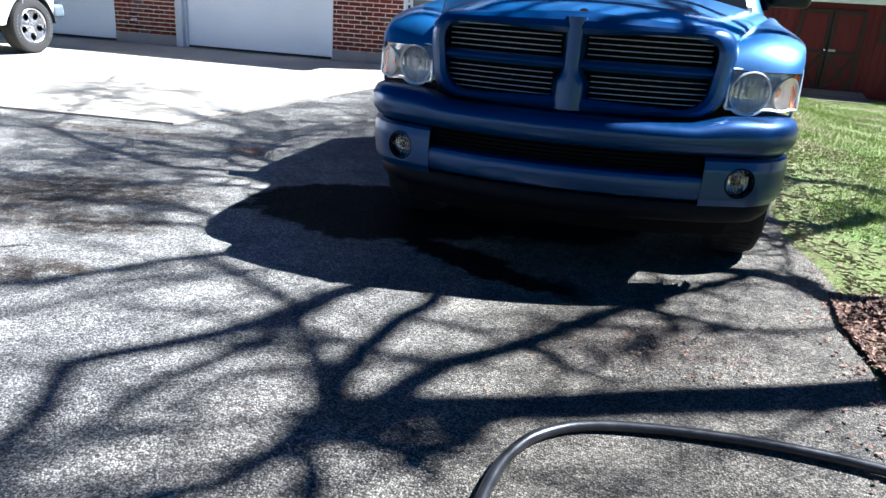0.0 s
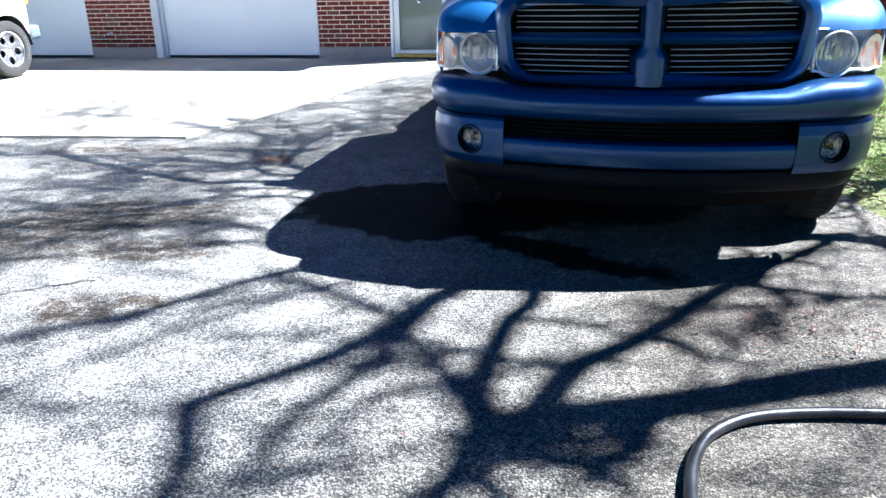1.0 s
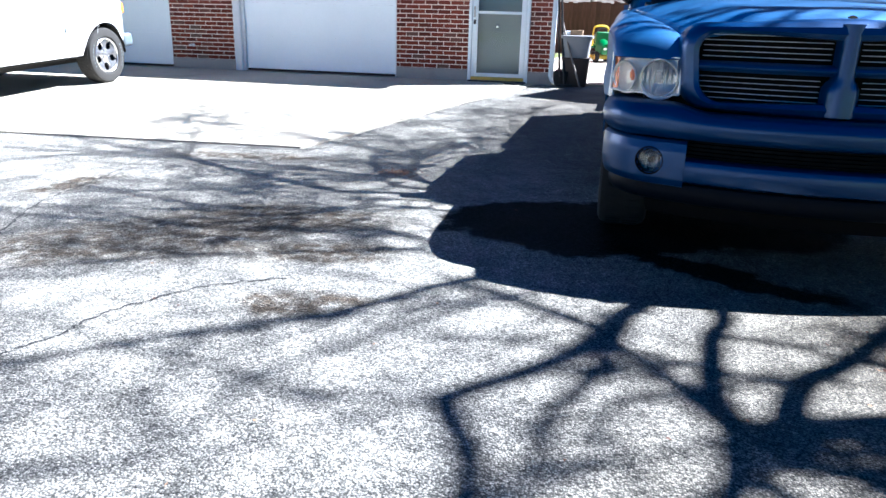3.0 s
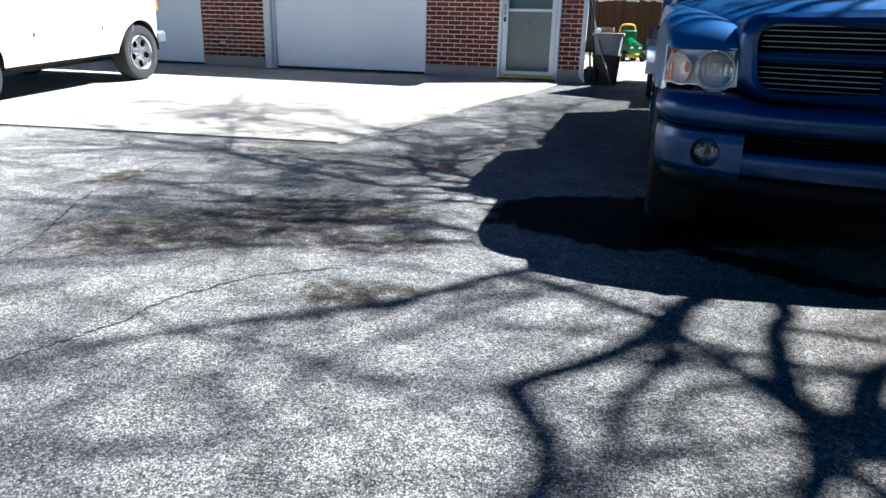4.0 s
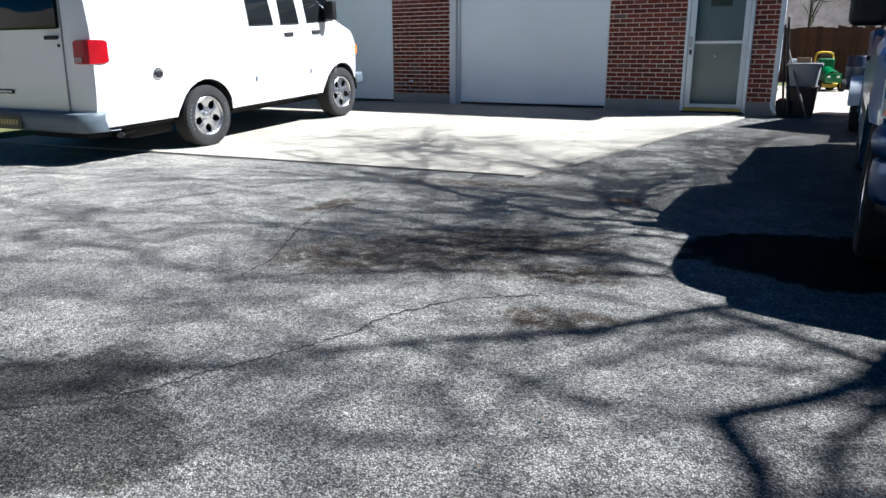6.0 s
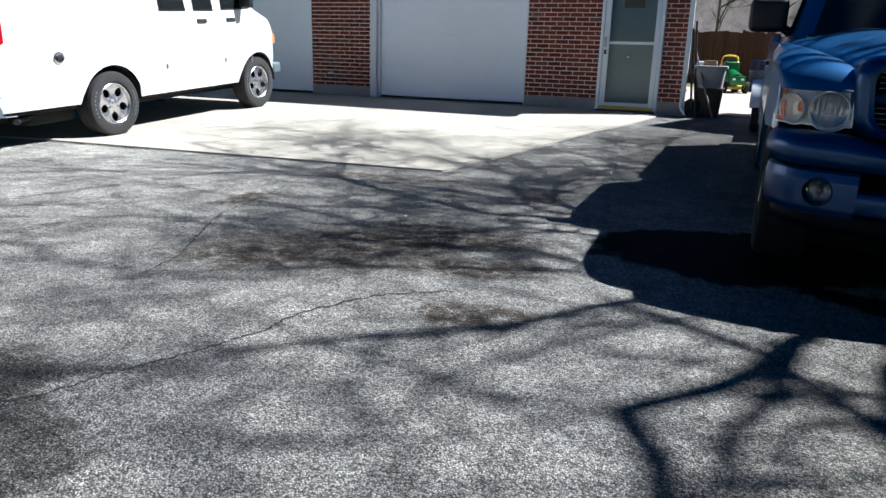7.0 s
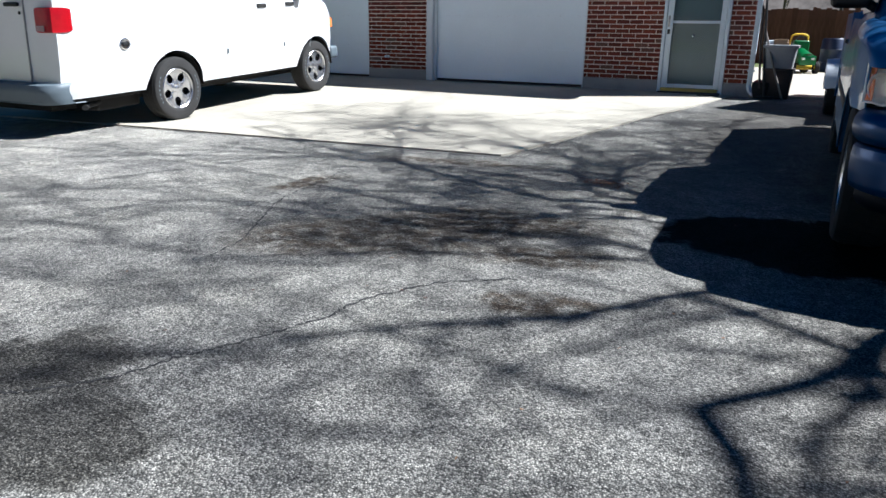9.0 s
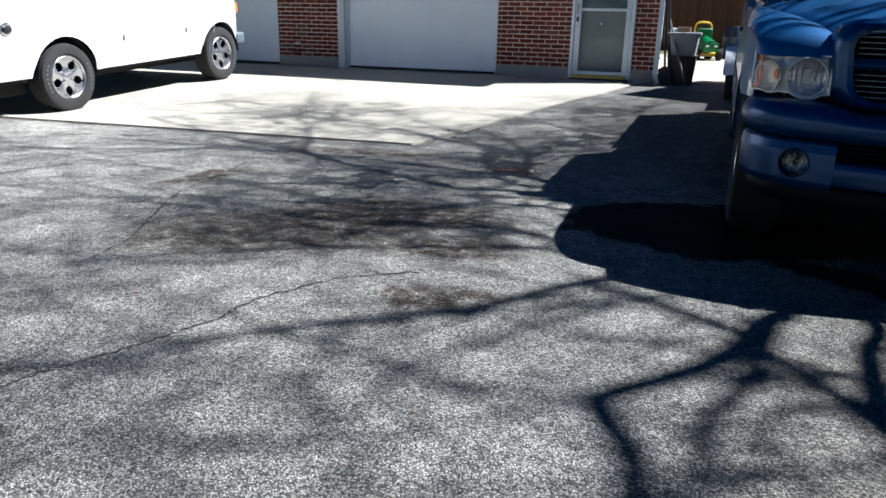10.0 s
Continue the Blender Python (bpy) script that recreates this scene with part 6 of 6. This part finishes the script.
def build_red_shed():
    """The red shed across the lawn, with its braced double door and a ramp."""
    z = -0.10
    s = thing("red_shed", "dark red wooden shed with a braced double door", "shed", pose(4.24, 17.0, z, 0, 0, -4))
    part("wall", boxed(-2.2, 3.4, 0.03, 3.4, 0.05, 2.3), "barn_red", s)
    rng = random.Random(8)
    shared = None
    for k in range(38):
        x = -2.2 + k * 0.147
        if -0.66 < x + 0.07 < 0.66:
            continue
        if shared is None:
            shared = part("siding_board", boxed(0.0, 0.140, 0.005, 0.029, 0.05, 1.93, 0.004), "barn_red", s)
            ob = shared
        else:
            ob = new("siding_board", shared.data)
            ob.parent = s
        ob.location = (x, rng.uniform(-0.003, 0.003), 0)
    part("fascia", boxed(-2.35, 3.55, -0.10, -0.07, 1.94, 2.06, 0.006), "barn_red", s)
    part("drip_edge", boxed(-2.4, 3.6, -0.16, -0.105, 1.915, 2.10, 0.004), "alu_white", s, "pale metal drip edge")
    bm = bmesh.new()
    ring = ((-0.15, 2.06), (1.7, 3.3), (3.6, 2.06), (3.6, 2.14), (1.7, 3.4), (-0.15, 2.14))
    ends = [[bm.verts.new((x, y, q)) for y, q in ring] for x in (-2.4, 3.6)]
    for k in range(6):
        bm.faces.new((ends[0][k], ends[0][(k + 1) % 6], ends[1][(k + 1) % 6], ends[1][k]))
    bm.faces.new(ends[0])
    bm.faces.new(ends[1][::-1])
    part("roof", bm, "shingle", s)
    for e in (-1, 1):
        a, b = sorted((e * 0.012, e * 0.63))
        leaf = part("door", boxed(a, b, -0.012, 0.028, 0.10, 1.78, 0.005), "barn_red", s, "red door leaf with dark braces")
        for q in ((a, a + 0.075, 0.10, 1.78), (b - 0.075, b, 0.10, 1.78), (a + 0.075, b - 0.075, 0.10, 0.18), (a + 0.075, b - 0.075, 1.70, 1.78), (a + 0.075, b - 0.075, 0.88, 0.96)):
            part("trim", boxed(q[0], q[1], -0.034, -0.013, q[2], q[3], 0.003), "barn_trim", leaf)
        length = math.hypot(b - a - 0.15, 0.70)
        for up in (-1, 1):
            turn = pose((a + b) / 2, -0.022, 0.53, 0, up * math.degrees(math.atan2(0.70, b - a - 0.15)), 0)
            part("brace", boxed(-length / 2, length / 2, -0.008, 0.008, -0.03, 0.03, turn=turn), "barn_trim", leaf)
    part("latch", boxed(0.03, 0.17, -0.06, -0.034, 0.95, 1.0, 0.01), "steel", s, "silver hasp")
    part("door_knob", lathe(bmesh.new(), [(0.0, 0.05), (0.02, 0.045), (0.025, 0.03), (0.012, 0.0)], 12, pose(-0.04, -0.034, 0.98, 0, 0, -90)), "chrome", s)
    part("shutter", boxed(0.92, 1.17, -0.03, 0.004, 1.16, 1.78, 0.005), "barn_trim", s, "dark window shutter")
    win = part("window", boxed(1.19, 1.75, -0.035, 0.004, 1.16, 1.78, 0.005), "grey_bin", s, "pale sash window")
    for k in range(3):
        part("pane", boxed(1.23, 1.71, -0.040, -0.036, 1.20 + 0.19 * k, 1.36 + 0.19 * k), "pale_pane", win)
    ramp = thing("ramp", "weathered wooden ramp leading to the red shed door", "ramp", pose(4.24, 17.0, z, 0, 0, -4))
    for k in range(8):
        y = -0.06 - 0.145 * k
        top = 0.17 - 0.018 * k
        part("plank", boxed(-0.85, 0.85, y - 0.138, y, -0.05, top, 0.006), "grey_wood", ramp)


build_red_shed()


def build_wire_fence():
    f = thing("wire_fence", "low wire mesh fence on pale wooden posts beside the shed", "fence", pose(5.8, 14.95, ground_z(5.8, 14.95), 0, 0, 57))
    for k in range(4):
        x = 1.9 * k
        part("post", boxed(x - 0.026, x + 0.026, -0.026, 0.026, -0.2, 1.12, 0.008, turn=pose(0, 0, 0, 0, 2.0 * (k == 0), 0)), "pale_post", f)
    part("rail", rod([(0, 0.01, 1.08), (5.7, 0.01, 1.08)], 0.012, 8), "pale_post", f)
    bm = bmesh.new()
    for k in range(12):
        z = 0.05 + 0.085 * k
        tube(bm, [(-0.0, -0.04, z), (2.8, -0.045, z + 0.01), (5.7, -0.04, z)], 0.0045, 4)
    for k in range(58):
        tube(bm, [(0.1 * k, -0.04, 0.04), (0.1 * k, -0.04, 1.0)], 0.003, 4)
    part("mesh", bm, "wire", f, "galvanised wire mesh")


build_wire_fence()
# ---- far woods ----


def bare_tree(name, x, y, z, tall, seed, label, material="far_bark", levels=3):
    rng = random.Random(seed)
    tree = thing(name, label, "tree", pose(x, y, z), group="bare trees behind the yard")
    verts, faces = [], []

    def grow(p, d, r, length, level):
        pts, here, way = [p], p.copy(), d.copy()
        steps = 5
        for _ in range(steps):
            way = (way + 0.16 * Vector((rng.gauss(0, 1), rng.gauss(0, 1), rng.gauss(0.3, 0.6)))).normalized()
            here = here + way * (length / steps)
            pts.append(here.copy())
        v, f = tube_data(pts, [r * (1 - 0.7 * k / steps) for k in range(steps + 1)], 5)
        base = len(verts)
        verts.extend(v)
        faces.extend([tuple(q + base for q in k) for k in f])
        if level:
            for _ in range(rng.randint(3, 5)):
                k = rng.randint(1, steps)
                side = Vector((rng.gauss(0, 1), rng.gauss(0, 1), rng.gauss(0.5, 0.5))).normalized()
                grow(pts[k], (way * 0.6 + side).normalized(), r * 0.5, length * rng.uniform(0.45, 0.75), level - 1)

    trunk = smooth_line([(0, 0, -0.1), (rng.gauss(0, 0.1), rng.gauss(0, 0.1), tall * 0.25), (rng.gauss(0, 0.25), rng.gauss(0, 0.25), tall * 0.55)], 4)
    r0 = tall * 0.010
    part("trunk", rod(trunk, [r0 * (1 - 0.5 * k / (len(trunk) - 1)) for k in range(len(trunk))], 9), material, tree)
    for k in range(7):
        p = trunk[rng.randint(3, len(trunk) - 1)]
        a = rng.uniform(0, 2 * math.pi)
        grow(Vector(p), Vector((math.cos(a), math.sin(a), rng.uniform(0.6, 1.6))).normalized(), r0 * 0.45, tall * rng.uniform(0.25, 0.4), levels)
    from_lists("crown", verts, faces, material, tree, True)
    return tree


rng = random.Random(21)
for k in range(9):
    bare_tree("bare_tree", -9 + 3.0 * k + rng.uniform(-1, 1), 29 + rng.uniform(0, 10), 0.2, rng.uniform(7, 11), 40 + k, "bare grey winter tree behind the fence", levels=2)
bare_tree("bare_tree", -33.0, 16.5, 0.3, 14.0, 77, "bare tree with a dark trunk on the side lawn", "bark", 2)
for k, (x, y) in enumerate(((-14, -16), (-5, -20), (6, -17), (14, -8), (15, 6))):
    bare_tree("bare_tree", x, y, 0.0, 9 + k % 3, 90 + k, "bare grey winter tree across the street", levels=2)


def build_brush():
    """A low wooded rise all round, far behind everything."""
    bm = bmesh.new()
    n = 160

    def fn(u, v):
        a = 2 * math.pi * u
        far = 50 + 16 * v
        top = 9.5 + 5.5 * math.sin(a) + 2.4 * noise.noise((math.cos(a) * 5, math.sin(a) * 5, 1)) + 1.2 * noise.noise((math.cos(a) * 31, math.sin(a) * 31, 2))
        return Vector((-3 + far * math.cos(a), 6 + far * math.sin(a), -1.0 + top * v + 0.5 * noise.noise((math.cos(a) * 60, math.sin(a) * 60, v * 6))))

    grid(bm, n, 8, fn, True)
    ob = part("backdrop", bm, "brush", None, "", 180)
    tagged(ob, "low grey-brown wooded rise in the distance", "woods", kind="structure")


build_brush()

# ---- grass, leaves and litter ----


def scatter(name, count, seed, place, shape, material, label, category):
    """Many small loose pieces as one object: place(rng) gives a spot or None, shape(rng) its flat outline and rise."""
    r = random.Random(seed)
    verts, faces = [], []
    while count:
        spot = place(r)
        if spot is None:
            continue
        count -= 1
        x, y, z = spot
        a = r.uniform(0, 2 * math.pi)
        c, s = math.cos(a), math.sin(a)
        base = len(verts)
        pts = shape(r)
        for px, py, pz in pts:
            verts.append((x + c * px - s * py, y + s * px + c * py, z + pz))
        faces.append(tuple(range(base, base + len(pts))))
    ob = from_lists(name, verts, faces, material)
    return tagged(ob, label, category, kind="stuff")


def on_lawn(r):
    y = 1.2 + 16.0 * r.random() ** 1.5 - 0.5 * r.expovariate(1.0)
    x = edge_x(y) - 0.02 + 5.0 * r.random() ** 1.5
    if y < 3.4 and x < 1.75 and r.random() < 0.8:
        return None
    patch = noise.noise((x * 1.1, y * 1.1, 5)) - 0.22 + 0.55 * min(1.0, (x - edge_x(y)) * 0.9)
    edge = x - edge_x(y)
    if edge < 0.75 and y < 6.5 and r.random() < 0.85 - 0.9 * edge + 0.5 * noise.noise((x * 2.3, y * 2.3, 9)):
        return None
    if patch < r.uniform(-0.35, 0.15):
        return None
    return x, y, ground_z(x, y) + 0.005


def blade(r):
    h, w, lean = r.uniform(0.02, 0.05), r.uniform(0.0016, 0.0034), r.uniform(0.0, 0.04)
    return ((-w, 0, 0), (w, 0, 0), (w * 0.6, lean * 0.5, h * 0.6), (0, lean, h))


scatter("grass", 210000, 1, on_lawn, blade, "blades", "short green and straw-coloured grass blades", "grass")


def on_side_lawn(r):
    x, y = -11.1 - 9 * r.random() ** 1.5, 2.0 + 8 * r.random()
    return x, y, ground_z(x, y) + 0.005


scatter("grass", 9000, 2, on_side_lawn, lambda r: ((-0.006, 0, 0), (0.006, 0, 0), (0.0, r.uniform(0, 0.04), r.uniform(0.02, 0.06))), "blades", "short green grass beside the slab", "grass")


def leaf(r):
    a, b = r.uniform(0.012, 0.03), r.uniform(0.008, 0.018)
    return ((-a, 0, r.uniform(0.002, 0.01)), (0, -b, r.uniform(0.0, 0.014)), (a, 0, r.uniform(0.002, 0.018)), (0, b, r.uniform(0.0, 0.012)))


def near_corner(r):
    x, y = r.gauss(-2.36, 0.10), r.gauss(4.80, 0.06)
    return x, y, ground_z(x, y) + 0.004


def along_edge(r):
    y = r.uniform(1.2, 9.0)
    x = edge_x(y) + r.gauss(-0.03, 0.07)
    return x, y, ground_z(x, y) + 0.006


def on_drive(r):
    if r.random() < 0.25:
        y = r.uniform(5.0, 9.0)
        x = slab_right(y) + abs(r.gauss(0.03, 0.05))
    elif r.random() < 0.3:
        x = r.uniform(-9, -3.5)
        y = slab_front(x) - abs(r.gauss(0.0, 0.03))
    else:
        x, y = r.uniform(-6, 1.3), r.uniform(1.0, 8.0)
    return x, y, ground_z(x, y) + 0.008


def mulch_bed(r):
    y = 2.5 + 0.88 * r.random() ** 0.6
    x = 1.36 + abs(r.gauss(0.0, 0.28)) + 0.10 * abs(y - 3.0)
    h = 0.10 * math.exp(-((x - 1.62) / 0.16) ** 2 - ((y - 3.12) / 0.20) ** 2)
    return x, y, ground_z(x, y) + 0.012 + h * r.random()


scatter("dead_leaves", 150, 3, near_corner, lambda r: tuple((x * 0.7, y * 0.7, z * 0.7) for x, y, z in leaf(r)), "leaves", "small drift of orange dead leaves on the asphalt", "leaves")
scatter("dead_leaves", 900, 4, along_edge, lambda r: tuple((x * 0.5, y * 0.5, z * 0.5) for x, y, z in leaf(r)), "mulch", "brown leaf litter along the asphalt edge", "leaves")
scatter("dead_leaves", 260, 5, on_drive, lambda r: tuple((x * 0.45, y * 0.45, z * 0.4) for x, y, z in leaf(r)), "mulch", "scattered bits of dry leaf on the driveway", "leaves")
scatter("mulch", 9000, 6, mulch_bed, lambda r: tuple((x * 0.62, y * 0.62, z) for x, y, z in leaf(r)), "mulch", "heap of dark red mulch and dead leaves at the lawn edge", "mulch")


def straw_bed(r):
    y = r.uniform(1.2, 7.5)
    x = edge_x(y) + 0.05 + 2.2 * r.random() ** 1.4
    return x, y, ground_z(x, y) + 0.018


scatter("straw", 8000, 7, straw_bed, lambda r: ((-0.022, -0.0012, r.uniform(0, 0.015)), (0.022, -0.0012, r.uniform(0, 0.02)), (0.022, 0.0012, r.uniform(0, 0.02)), (-0.022, 0.0012, r.uniform(0, 0.015))), "straw", "dry straw lying in the grass", "straw")


def on_patch(r):
    x, y = r.gauss(0.62, 0.22), r.gauss(2.55, 0.16)
    return x, y, ground_z(x, y) + 0.006


scatter("dead_leaves", 220, 8, on_patch, lambda r: tuple((x * 0.4, y * 0.35, z * 0.6) for x, y, z in leaf(r)), "mulch", "crumbs of reddish leaf and moss on the asphalt", "leaves")

# ---- bricks ----


def build_bricks():
    """Running bond on the piers; the upper courses are joined."""
    rng = random.Random(11)
    course, long, joint = 0.0677, 0.2032, 0.013
    shared = {}
    upper = bmesh.new()
    made = 0
    for a, b in PIERS[::-1]:
        rows = int((EAVE - 0.06 - PLINTH) / course)
        for k in range(rows):
            z = PLINTH + 0.004 + k * course
            x = a - (long / 2 if k % 2 else 0.0) + 0.06
            x -= long if x > a else 0
            while x < b - 0.012:
                x0, x1 = max(a, x), min(b, x + long - joint)
                x += long
                if x1 - x0 < 0.02:
                    continue
                low = k < 23 and a > -11
                if not low or made >= 300:
                    box(upper, x0, x1, FACE, FACE + 0.03, z, z + course - joint)
                    continue
                made += 1
                key = round(x1 - x0, 3)
                if key not in shared:
                    bm = boxed(0, key, 0, 0.03, 0, course - joint, 0.0025, 1)
                    shared[key] = part("brick", bm, "brick", wall_south)
                    ob = shared[key]
                else:
                    ob = new("brick", shared[key].data)
                    ob.parent = wall_south
                ob.location = (x0, FACE + rng.uniform(-0.002, 0.003), z + rng.uniform(-0.001, 0.001))
    for a, b, z0 in ((-11.15, -8.33, 2.45), (-7.155, -4.31, 2.45), (-3.155, -2.205, 2.36)):
        for k in range(int((EAVE - 0.06 - z0) / course)):
            z = z0 + 0.004 + k * course
            x = a - (long / 2 if k % 2 else 0.0)
            while x < b - 0.02:
                x0, x1 = max(a, x), min(b, x + long - joint)
                x += long
                if x1 - x0 > 0.02:
                    box(upper, x0, x1, FACE, FACE + 0.03, z, z + course - joint)
    tagged(part("upper_bricks", upper, "brick_upper", wall_south), "upper courses of red brick", kind="stuff")


build_bricks()
